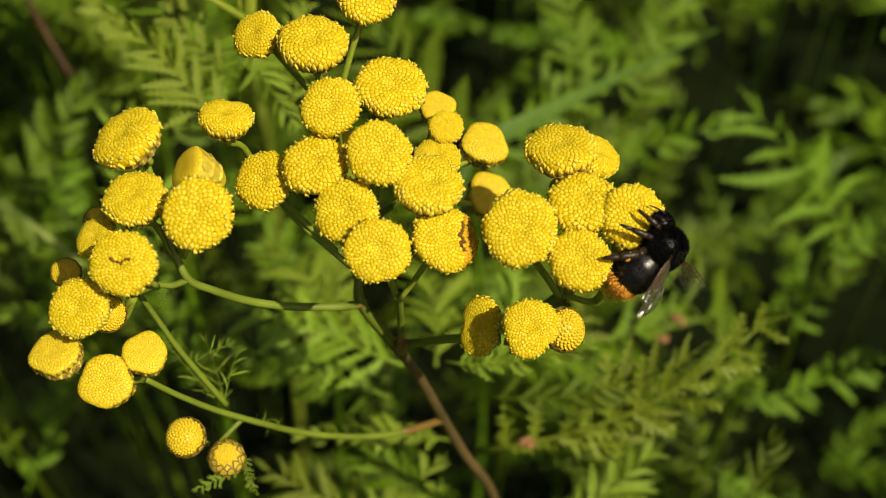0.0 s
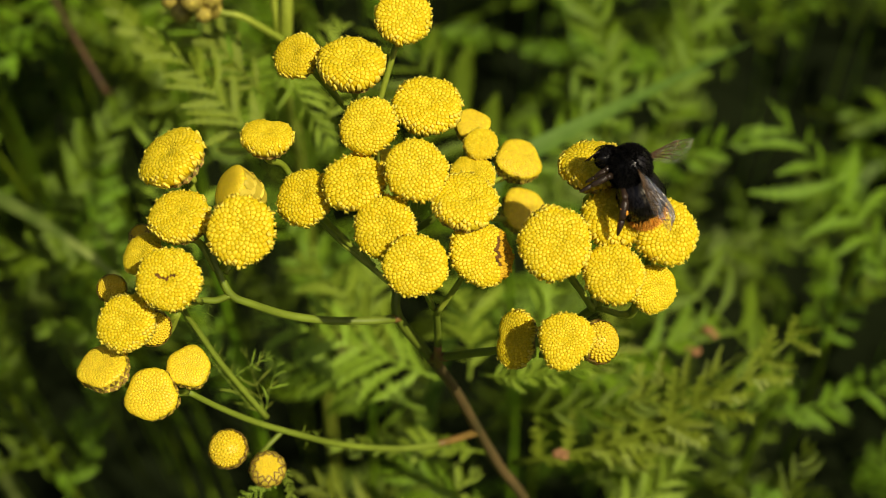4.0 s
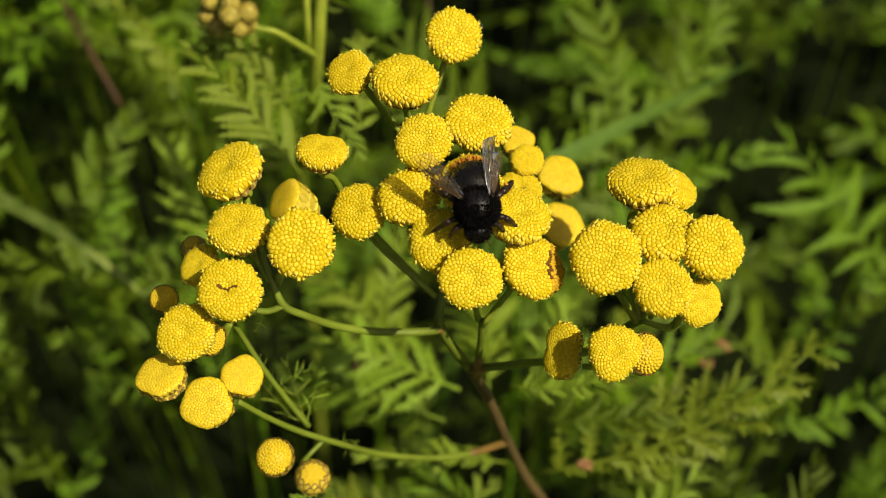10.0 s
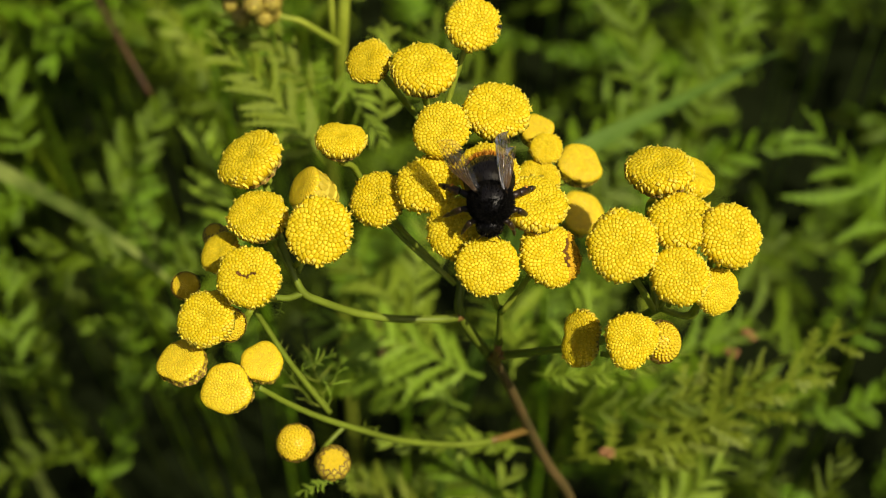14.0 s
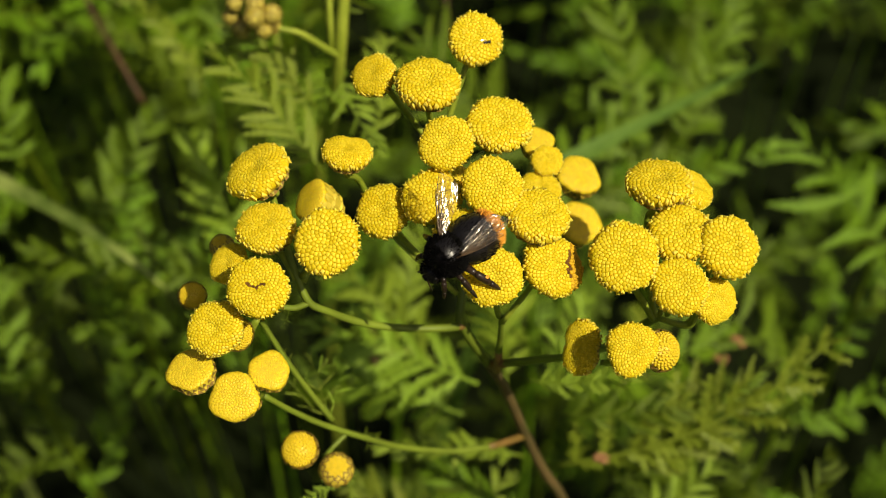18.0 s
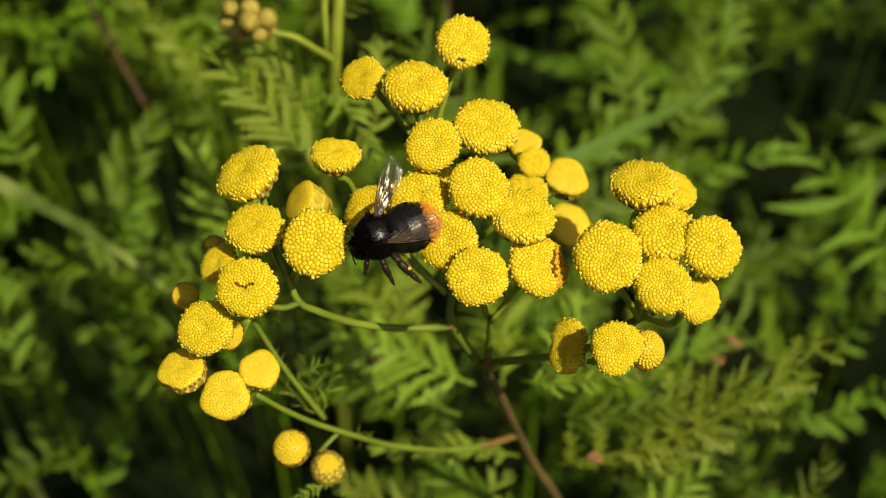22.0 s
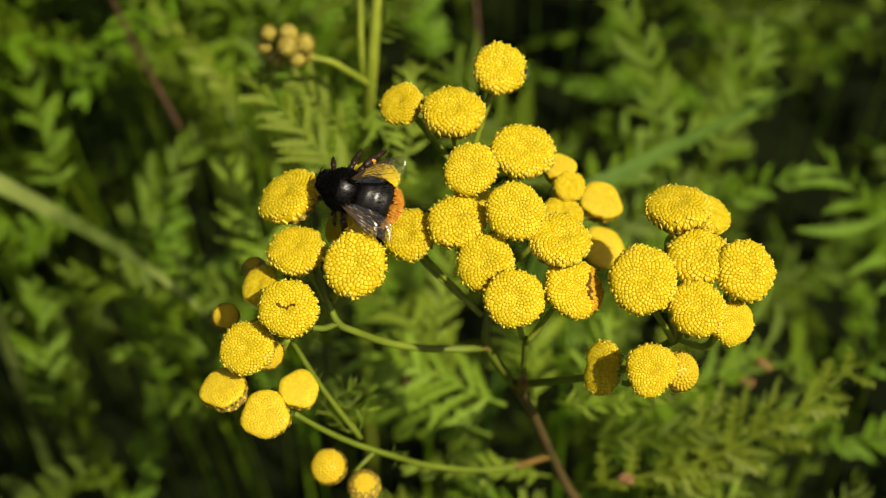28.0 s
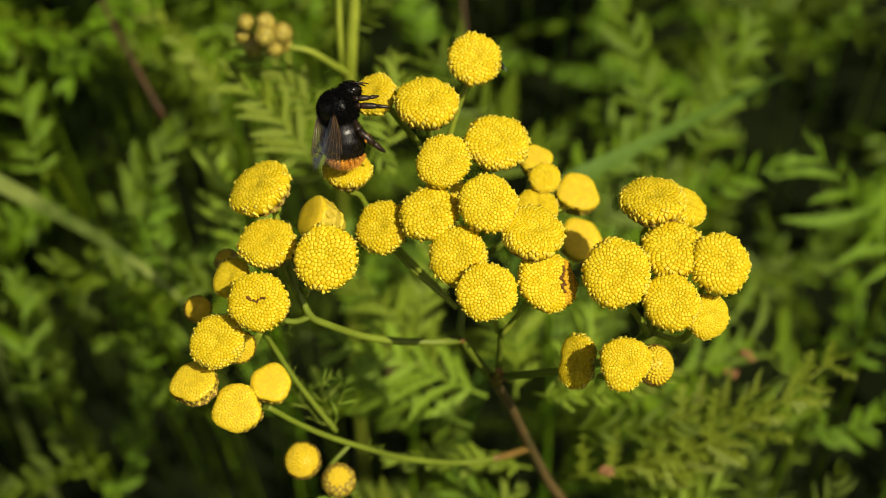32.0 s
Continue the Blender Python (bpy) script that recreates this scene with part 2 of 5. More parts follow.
def lobed_leaf(name, pairs, spread, seed, material, droop=0.16, drop_out=0.08):
    """A twice-cut leaf of unit length along x: leaflets of pointed lobes, uneven and curled."""
    rnd = random.Random(seed)
    verts, faces = [], []
    bend, twist = rnd.uniform(-0.12, 0.12), rnd.uniform(-0.5, 0.5)

    def rib(t):
        return Vector((t, bend * math.sin(2.8 * t), -droop * t * t + 0.10 * math.sin(2.2 * t)))

    v, f = tube([rib(i / 8) for i in range(9)], 0.012, 0.004, 5)
    verts += v
    faces += f
    for i in range(2 * pairs + 1):
        last = i == 2 * pairs
        t = 1.0 if last else 0.10 + 0.86 * (i // 2) / (pairs - 1) + rnd.uniform(-0.02, 0.02)
        side = 1 if i % 2 else -1
        if rnd.random() < drop_out:
            continue
        size = spread * (0.35 if last else math.sin(math.pi * (0.22 + 0.70 * t)) ** 0.8 * rnd.uniform(0.7, 1.2))
        ang = 0 if last else radians(60 - 24 * t + rnd.uniform(-16, 16))
        d = Vector((math.cos(ang), side * math.sin(ang), rnd.uniform(-0.35, 0.4) + twist * side * 0.5)).normalized()
        w = Vector((-d.y, d.x, rnd.uniform(-0.3, 0.3))).normalized()
        up = d.cross(w)
        up = up if up.z > 0 else -up
        o = rib(min(t, 1.0))
        curl = rnd.uniform(-0.1, 0.35)
        n = max(4, int(5 + size * 8))

        def axis(u):
            return o + d * size * u - up * curl * size * u * u

        # the narrow blade along the leaflet
        s0 = len(verts)
        for k in range(n + 1):
            u = k / n
            hw = size * 0.055 * (1 - 0.6 * u)
            verts += [axis(u) + w * hw, axis(u) - w * hw]
        for k in range(n):
            a = s0 + 2 * k
            faces.append((a, a + 1, a + 3, a + 2))
        # its pointed lobes
        for k in range(n):
            u = (k + 0.5) / n
            for q in (1, -1):
                ln = size * 0.30 * math.sin(math.pi * (0.25 + 0.62 * u)) * rnd.uniform(0.6, 1.25)
                dd = (d * rnd.uniform(0.6, 1.0) + w * q + up * rnd.uniform(-0.2, 0.5)).normalized()
                half = size * 0.5 / n
                a0, a1 = axis(u - 0.45 / n), axis(min(1, u + 0.45 / n))
                c = axis(u) + dd * ln * 0.55
                b = len(verts)
                verts += [a0, a1, c + d * half * 0.85, axis(u) + dd * ln, c - d * half * 0.55]
                faces.append((b, b + 1, b + 2, b + 3, b + 4))
    return mesh_of(name, verts, faces, material, True)


LEAVES = {
    "tansy": [leaf_mesh("leaf", 11, 0.30, 0.50, 90 + k, 0.120, 0.16, YOUNG_LEAF, 17, 0.05, 56) for k in range(5)],
    "feather": [leaf_mesh("leaf", 12, 0.27, 0.50, 140 + k, 0.115, 0.18, LEAF, 15, 0.22, 50) for k in range(4)],
    "long": [leaf_mesh("leaf", 8, 0.50, 0.40, 110 + k, 0.095, 0.12, LEAF, 21, 0.0, 66) for k in range(4)],
    "rank": [leaf_mesh("leaf", 7, 0.42, 0.48, 150 + k, 0.105, 0.10, LEAF, 19, 0.0, 90) for k in range(2)],
    "wide": [leaf_mesh("leaf", 11, 0.24, 0.48, 120 + k, 0.150, 0.25, LEAF, 11, 0.1) for k in range(4)],
    "slender": [leaf_mesh("leaf", 15, 0.13, 0.35, 60 + k, 0.20, 0.15, YOUNG_LEAF, 7, 0.05) for k in range(4)],
    "fine": [lobed_leaf("leaf", 11, 0.20, k, YOUNG_LEAF, 0.10) for k in range(4)],
    "sprig": [leaf_mesh("leaf", 5, 0.34, 0.1, 30 + k, 0.05, material=YOUNG_LEAF) for k in range(3)],
    "broad": [leaf_mesh("leaf", 10 + k % 3, 0.18, 0.45, 10 + k, 0.175, 0.28, LEAF, 9, 0.10) for k in range(6)],
}


def lay_leaf(parent, start, tip, roll, mesh, base, width=1.0):
    """A leaf from start to tip, its upper side turned to face the camera and the sun."""
    a, b = Vector(start), Vector(tip)
    length = (b - a).length
    m = Matrix.Translation(a - base) @ basis(b - a, Vector((0.3, -0.5, 0.9))) @ pose(0, 0, 0, roll) @ Matrix.Diagonal((length, length * width, length * width, 1))
    return hang("leaf", mesh, None, parent, "", m)


# ---- flower heads ----
def outline(kind, a, rnd_phase):
    """Radius of the disc towards the angle a."""
    if kind == "waisted":
        return 0.55 + 0.45 * abs(math.cos(a)) ** 1.3
    if kind == "lobed":
        return 0.93 + 0.07 * math.cos(2 * a) + 0.26 * max(0, math.cos(a + 1.8)) ** 6 - 0.10 * max(0, math.cos(a + 0.5)) ** 8 - 0.10 * max(0, math.cos(a + 3.0)) ** 8
    if kind == "kidney":
        return 0.98 - 0.24 * max(0, math.cos(a - 1.45)) ** 8 - 0.06 * max(0, math.cos(a + 1.57)) ** 2
    if kind == "young":
        return 0.98 + 0.045 * math.sin(3 * a + rnd_phase) + 0.035 * math.sin(5 * a + 2 * rnd_phase)
    return 1 + 0.035 * math.sin(2 * a + rnd_phase) + 0.025 * math.sin(5 * a + rnd_phase)


def head_meshes(kind, seed):
    """Disc, florets and involucre of a button flower of diameter 1, facing z."""
    rnd = random.Random(seed)
    phase = rnd.uniform(0, 6)
    young = kind in ("young", "cone")
    count = 210 if kind == "young" else 215 + 17 * (seed % 7)
    dome = (0.13 if kind == "young" else 0.165) + rnd.uniform(-0.015, 0.02)
    reach = 1.0 if young else 1.18
    size = 0.47
    band = random.Random(seed * 7 + 3).uniform(0.74, 0.88)

    def spot(q, a):
        # q 0 in the centre to 1 at the widest, past 1 on the flank
        rr = outline(kind, a, phase) * size
        ang = min(q, 1.25) * math.pi / 2
        r = rr * math.sin(min(ang, math.pi / 2)) if q <= 1 else rr * (1 - 0.5 * (q - 1))
        z = dome * (max(0.0, math.cos(ang)) ** 0.55) if q <= 1 else -0.5 * (q - 1)
        z -= (0.05 if not young else 0.02) * math.exp(-(r / 0.13) ** 2)
        return Vector((r * math.cos(a), r * math.sin(a), z))

    def facing(q, a):
        e = 0.02
        p = spot(q, a)
        du, dv = spot(q + e, a) - p, spot(q, a + e) - p
        nn = du.cross(dv)
        return nn.normalized() if nn.length > 1e-9 else Vector((0, 0, 1))

    verts, faces, mats = [], [], []
    golden = math.pi * (3 - math.sqrt(5))
    rim_q = 1.0 if young else 1.16

    def on_head(x, y):
        s = min(1.0, math.hypot(x, y))
        q = rim_q * (0.80 * math.asin(s * 0.995) / (math.pi / 2) + 0.20 * s ** 3)
        return q, math.atan2(y, x)

    spots = []
    for i in range(count):
        s, a = math.sqrt((i + 0.6) / count), i * golden
        spots.append((s * math.cos(a) + rnd.gauss(0, 0.10) / math.sqrt(count), s * math.sin(a) + rnd.gauss(0, 0.10) / math.sqrt(count)))
    for i, (x, y) in enumerate(spots):
        near = sorted(spots, key=lambda p: (p[0] - x) ** 2 + (p[1] - y) ** 2)[1:12]
        w = 1.6 / math.sqrt(count)
        cell = [(x + w * math.cos(math.tau * k / 8), y + w * math.sin(math.tau * k / 8)) for k in range(8)]
        for a, b in near:
            mx, my, dx, dy = (x + a) / 2, (y + b) / 2, a - x, b - y
            cut = []
            for k, p in enumerate(cell):
                n = cell[(k + 1) % len(cell)]
                dp, dn = (p[0] - mx) * dx + (p[1] - my) * dy, (n[0] - mx) * dx + (n[1] - my) * dy
                if dp <= 0:
                    cut.append(p)
                if dp * dn < 0:
                    t = dp / (dp - dn)
                    cut.append((p[0] + (n[0] - p[0]) * t, p[1] + (n[1] - p[1]) * t))
            cell = cut
        m = len(cell)
        s = math.hypot(x, y)
        q, a = on_head(x, y)
        nn = facing(max(q, 0.05), a)
        nn = (nn + Vector((rnd.uniform(-1, 1), rnd.uniform(-1, 1), rnd.uniform(-1, 1))) * (0.02 if young else 0.035)).normalized()
        step = size * 1.75 / math.sqrt(count)
        opened = (not young) and s > rnd.uniform(band, 0.99)
        tall = step * ((0.24 if kind == "young" else 0.34) if young else rnd.uniform(0.25, 0.32) + 0.12 + (rnd.uniform(0.1, 0.5) + (rnd.uniform(0, 0.45) if s > 0.9 else 0) if opened else 0))
        base = [spot(*on_head(*p)) for p in cell]
        mid = sum(base, Vector()) / m
        wear = ((mid.x - 0.20 - 0.5 * mid.y * mid.y) / 0.040) ** 2 + (mid.y / 0.22) ** 2 + rnd.uniform(-0.4, 0.6) if kind == "worn" else 99
        dead = wear < 1
        # beyond the withered crescent, shade on the flower's side is coloured in orange
        shade_side = wear >= 1 and kind == "worn" and mid.x > 0.21 + 0.4 * mid.y * mid.y
        dead = dead or (kind == "cracked" and abs(mid.y + 0.02 - 0.3 * abs(mid.x)) < 0.02 and abs(mid.x) < 0.14)
        sink = nn * (-0.012 if dead else 0.0)
        coat = 2 if dead else (3 if shade_side else 0)
        pale = rnd.random() < (0.55 if not young else 0.3)
        b = len(verts)
        levels = ((1.0, -0.12), (0.955, 0.66), (0.80, 0.97)) if not opened else ((0.98, -0.2), (0.78, 0.45), (0.84, 0.95))
        for f, h in levels:
            for k, p in enumerate(base):
                star = (0.16 if k % 2 else -0.12) if (opened and h > 0.8) else 0.0
                verts.append(mid + (p - mid) * (f + star) + nn * tall * (h + star) + sink)
        verts.append(mid + nn * tall * (1.03 if not opened else 0.62) + sink)
        for lev in range(2):
            for k in range(m):
                c, d = b + m * lev + k, b + m * lev + (k + 1) % m
                faces.append((c, d, d + m, c + m))
                mats.append(coat or (4 if lev == 1 and opened else 0))
        for k in range(m):
            faces.append((b + 2 * m + k, b + 2 * m + (k + 1) % m, b + 3 * m))
            mats.append(coat or (4 if opened else (1 if pale else 0)))
    fl = mesh_of("florets", verts, faces, YOUNG if young else FLORET, True)
    fl.materials.append(FLORET_TIP)
    fl.materials.append(BROWN)
    fl.materials.append(FLORET_SHADE)
    fl.materials.append(RIM)
    fl.polygons.foreach_set("material_index", mats)

    # disc under the florets
    verts, faces = [Vector((0, 0, dome - 0.07))], []
    rings, seg = [0.25, 0.5, 0.75, 0.92, 1.05, 1.2], 24
    for q in rings:
        for k in range(seg):
            p = spot(q, math.tau * k / seg)
            verts.append(Vector((p.x * 0.97, p.y * 0.97, p.z - 0.012)))
    for k in range(seg):
        faces.append((0, 1 + k, 1 + (k + 1) % seg))
        for j in range(len(rings) - 1):
            a, b = 1 + j * seg + k, 1 + j * seg + (k + 1) % seg
            faces.append((a, a + seg, b + seg, b))
    last = 1 + (len(rings) - 1) * seg
    faces.append(tuple(last + k for k in range(seg - 1, -1, -1)))
    disc = mesh_of("flower_head", verts, faces, YOUNG if young else DISC, True)

    # involucre: overlapping scales on a cup
    verts, faces, mats = [], [], []
    seg = 20
    prof = [(0.83, -0.07), (0.79, -0.15), (0.65, -0.22), (0.43, -0.28), (0.14, -0.32)]
    if young:
        prof = [(0.95, -0.02), (0.96, -0.11), (0.86, -0.22), (0.58, -0.32), (0.14, -0.38)]
    if kind == "cone":
        prof = [(0.95, -0.01), (0.92, -0.20), (0.76, -0.44), (0.48, -0.66), (0.14, -0.78)]
    for r, z in prof:
        for k in range(seg):
            a = math.tau * k / seg
            verts.append(Vector((r * size * outline(kind, a, phase) * math.cos(a), r * size * outline(kind, a, phase) * math.sin(a), z)))
    for j in range(len(prof) - 1):
        for k in range(seg):
            a, b = j * seg + k, j * seg + (k + 1) % seg
            faces.append((a, a + seg, b + seg, b))
            mats.append(0)
    faces.append(tuple((len(prof) - 1) * seg + k for k in range(seg)))
    mats.append(0)
    rows = ((0, 1, 15), (1, 2, 14), (2, 3, 10))
    bulge = 1.07
    for j0, j1, nb in rows:
        for k in range(nb):
            a = math.tau * (k + 0.5 * (j1 % 2) + rnd.uniform(-0.1, 0.1)) / nb
            (ra, za), (rb, zb) = prof[j0], prof[j1 + (1 if j1 < 4 else 0)]
            half = math.pi / nb * 0.92
            tip_r, tip_z = ra * (1.07 if young and j0 == 0 else 1.0), za + (0.06 if j0 == 0 else 0.03)
            s = len(verts)
            oc = outline(kind, a, phase) * size

            def cyl(r, t, z):
                return Vector((r * oc * math.cos(t), r * oc * math.sin(t), z))

            verts += [cyl(rb * 1.02, a - half * 0.7, zb), cyl(rb * 1.02, a + half * 0.7, zb), cyl(ra * 1.04, a + half, za - 0.03), cyl(ra * 1.04, a - half, za - 0.03),
                      cyl(tip_r, a + half * 0.45, tip_z), cyl(tip_r, a - half * 0.45, tip_z), cyl(ra * bulge, a, za - 0.05)]
            faces += [(s, s + 1, s + 6), (s + 1, s + 2, s + 6), (s, s + 6, s + 3), (s + 2, s + 4, s + 6), (s + 4, s + 5, s + 6), (s + 5, s + 3, s + 6)]
            mats += [0, 0, 0, 0, 0, 0] if kind == "cone" else [0, 0, 0, 1, 0, 1]
    inv = mesh_of("involucre", verts, faces, BUD_BRACT if young else BRACT, False)
    inv.materials.append(BRACT_EDGE)
    inv.polygons.foreach_set("material_index", mats)
    return disc, fl, inv


def bud_meshes(kind, seed):
    """A closed bud of diameter 1: a core wrapped in overlapping scales with dark margins, a tuft on top."""
    rnd = random.Random(seed)

    def at(t, a, grow=1.0):
        # t 0 at the stalk to 1 at the top
        p = math.pi * (1 - t)
        return Vector((0.5 * grow * math.sin(p) * math.cos(a), 0.5 * grow * math.sin(p) * math.sin(a), 0.40 * grow * math.cos(p) - 0.05))

    verts, faces = [], []
    for j in range(9):
        for k in range(16):
            verts.append(at(0.04 + 0.92 * j / 8, math.tau * k / 16, 0.93))
    for j in range(8):
        for k in range(16):
            a, b = j * 16 + k, j * 16 + (k + 1) % 16
            faces.append((a, b, b + 16, a + 16))
    faces.append(tuple(range(128, 144)))
    core = mesh_of("flower_head", verts, faces, CLOSED if kind == "greenbud" else YOUNG)
    verts, faces, mats = [], [], []
    opening = kind == "opening"
    rows = ((0.10, 8), (0.22, 11), (0.33, 13), (0.42, 14)) if opening else ((0.10, 8), (0.24, 10), (0.38, 12), (0.52, 12), (0.60, 11)) if kind == "bud" else ((0.10, 8), (0.24, 10), (0.38, 11), (0.52, 11), (0.64, 10), (0.74, 7))
    for j, (t, n) in enumerate(rows):
        for k in range(n):
            a = math.tau * (k + 0.5 * (j % 2) + rnd.uniform(-0.12, 0.12)) / n
            half, top = math.pi / n * 1.05, t + 0.22 + rnd.uniform(-0.02, 0.02)
            s = len(verts)
            rim = [at(t, a - half * 0.8, 0.98), at(t + 0.12, a - half, 1.0), at(top - 0.04, a - half * 0.6, 1.03), at(top, a, 1.05), at(top - 0.04, a + half * 0.6, 1.03), at(t + 0.12, a + half, 1.0), at(t, a + half * 0.8, 0.98)]
            mid = at(t + 0.10, a, 1.05)
            verts += rim + [mid + (p - mid) * 0.76 + mid.normalized() * 0.012 for p in rim]
            for q in range(6):
                faces.append((s + q, s + q + 1, s + q + 8, s + q + 7))
                mats.append(1)
            faces.append(tuple(s + 7 + q for q in range(7)))
            mats.append(0)
    inv = mesh_of("involucre", verts, faces, DARK_BRACT if kind == "greenbud" else BUD_BRACT, False)
    inv.materials.append(BRACT_EDGE)
    inv.polygons.foreach_set("material_index", mats)
    verts, faces = [], []
    tuft = 130 if opening else 100 if kind == "bud" else 40
    for k in range(tuft):
        q, a = math.sqrt((k + 0.5) / tuft), k * 2.39996
        c = at(1 - (0.40 if opening else 0.24 if kind == "bud" else 0.17) * q, a, 0.96)
        v, f = ovoid(c * 0.97, (0.042, 0.042, 0.032), 4, 6)
        faces += [tuple(x + len(verts) for x in t) for t in f]
        verts += v
    return core, mesh_of("florets", verts, faces, CLOSED if kind == "greenbud" else YOUNG), inv


HEADS = {"open": [head_meshes("open", k) for k in range(7)], "young": [head_meshes("young", 20 + k) for k in range(3)]}
for one in ("bud", "greenbud", "opening"):
    HEADS[one] = [bud_meshes(one, 40 + k) for k in range(3)]
for one in ("waisted", "lobed", "worn", "cracked", "kidney", "cone"):
    HEADS[one] = [head_meshes(one, 40)]
LABELS = {"open": "fully open yellow button flower with packed florets", "young": "young smooth yellow button with bracts round its rim",
          "bud": "half-closed yellow flower bud", "greenbud": "closed green-brown flower bud", "waisted": "pinched, waisted yellow button flower",
          "lobed": "misshapen yellow button flower with a pointed lobe", "worn": "yellow button flower with a withered brown patch and a side tinted as shade",
          "cracked": "yellow button flower with a small dark crack", "kidney": "notched, kidney-shaped yellow button flower",
          "opening": "small opening yellow bud ringed by brown-edged bracts",
          "cone": "half-open yellow flower in long ribbed bracts"}


def flower_head(parent, base, place, width, way, kind, k):
    disc, fl, inv = HEADS[kind][k % len(HEADS[kind])]
    way = Vector(way).normalized()
    turn = 0 if kind in ("waisted", "lobed", "worn", "cracked", "kidney", "cone") else 137.5 * k
    side = Vector((1, 0, 0)) if kind != "waisted" else Vector((0.15, 0.8, 0.55))
    m = Matrix.Translation(Vector(place) - base) @ basis(side - way * side.dot(way), way) @ pose(0, 0, 0, 0, 0, turn)
    m = m @ Matrix.Diagonal((width, width, width, 1))
    ob = hang("flower_head", disc, None, parent, LABELS[kind], m)
    tagged(hang("floret_mass", fl, None, ob), kind="stuff")
    hang("involucre", inv, None, ob)
    return ob


UPPER_HEADS = [
    (2.9, 141.7, 668.3, 8.1, 0.15, -0.34, 0.93, "open"),
    (-11.8, 136.7, 665.7, 6.7, -0.42, -0.29, 0.86, "open"),
    (-4.0, 132.9, 667.8, 9.0, 0.00, -0.04, 1.00, "open"),
    (-1.4, 122.9, 666.3, 7.7, -0.10, -0.40, 0.91, "open"),
    (6.2, 128.4, 664.3, 9.2, 0.10, -0.14, 0.99, "open"),
    (-15.5, 125.2, 661.7, 7.2, 0.05, 0.11, 0.99, "kidney"),
    (0.1, 130.1, 651.6, 3.9, 0.00, -0.14, 0.99, "young"),
    (12.6, 135.3, 653.2, 5.4, 0.10, -0.14, 0.99, "young"),
    (13.7, 129.7, 655.1, 4.9, 0.15, -0.29, 0.94, "open"),
    (19.7, 135.2, 645.4, 7.2, 0.25, -0.17, 0.95, "young"),
]
MIDDLE_HEADS = [
    (4.8, 116.3, 664.9, 8.3, 0.00, -0.37, 0.93, "open"),
    (11.1, 113.1, 662.4, 8.8, 0.15, 0.01, 0.99, "open"),
    (12.5, 125.6, 653.2, 6.4, 0.00, -0.02, 1.00, "open"),
    (21.0, 135.0, 633.8, 7.5, 0.30, -0.32, 0.90, "young"),
    (-3.4, 117.0, 661.7, 8.2, -0.10, -0.30, 0.95, "open"),
    (-10.2, 117.4, 658.2, 7.8, -0.30, -0.32, 0.90, "open"),
    (0.7, 111.1, 659.6, 8.3, -0.15, -0.44, 0.89, "open"),
    (4.7, 105.4, 659.0, 8.2, 0.00, -0.53, 0.85, "open"),
    (13.1, 108.3, 657.4, 8.6, 0.36, -0.40, 0.84, "worn"),
]
LEFT_HEADS = [
    (-27.5, 120.4, 663.1, 9.0, -0.40, -0.02, 0.92, "open"),
    (-26.2, 113.0, 659.8, 8.2, -0.15, 0.01, 0.99, "open"),
    (-17.4, 108.4, 662.6, 8.9, 0.00, -0.49, 0.87, "open"),
    (-20.4, 120.5, 656.8, 6.6, -0.74, -0.07, 0.67, "cone"),
    (-26.6, 103.6, 658.8, 8.3, -0.10, -0.37, 0.92, "cracked"),
    (-31.8, 111.0, 654.4, 5.8, -0.40, -0.19, 0.90, "open"),
    (-32.8, 101.0, 653.0, 7.7, -0.20, -0.43, 0.88, "open"),
    (-31.2, 104.9, 645.9, 4.7, 0.30, -0.59, 0.75, "opening"),
    (-39.1, 114.5, 641.9, 4.0, 0.20, -0.42, 0.87, "opening"),
    (-34.8, 120.4, 646.6, 3.6, -0.20, -0.00, 0.98, "bud"),
]
LOW_HEADS = [
    (-36.7, 98.2, 647.0, 7.0, -0.20, -0.00, 0.98, "young"),
    (-31.3, 97.3, 641.2, 7.3, -0.05, -0.44, 0.89, "young"),
    (-26.8, 101.8, 641.0, 6.1, 0.15, -0.22, 0.96, "young"),
    (-23.6, 98.8, 623.3, 5.5, -0.10, -0.35, 0.93, "opening"),
    (-18.2, 97.9, 618.8, 5.2, 0.10, -0.19, 0.98, "bud"),
]
RIGHT_HEADS = [
    (22.5, 107.5, 660.6, 9.4, 0.00, -0.45, 0.90, "open"),
    (30.7, 111.9, 660.2, 8.6, 0.00, -0.14, 0.99, "open"),
    (37.0, 109.8, 659.9, 8.5, 0.15, -0.48, 0.86, "open"),
    (30.0, 104.4, 658.1, 7.9, 0.00, -0.30, 0.95, "open"),
    (35.9, 105.8, 652.9, 6.5, 0.40, -0.60, 0.69, "open"),
    (28.3, 119.3, 662.2, 9.0, -0.12, 0.18, 0.98, "open"),
    (33.0, 119.9, 660.1, 6.9, 0.40, 0.05, 0.92, "open"),
]
FRONT_HEADS = [
    (18.2, 104.0, 643.9, 8.0, -0.55, -0.43, 0.71, "waisted"),
    (24.1, 99.6, 650.6, 7.7, 0.05, -0.49, 0.87, "lobed"),
    (29.3, 102.6, 645.2, 5.7, 0.50, -0.45, 0.72, "opening"),
]

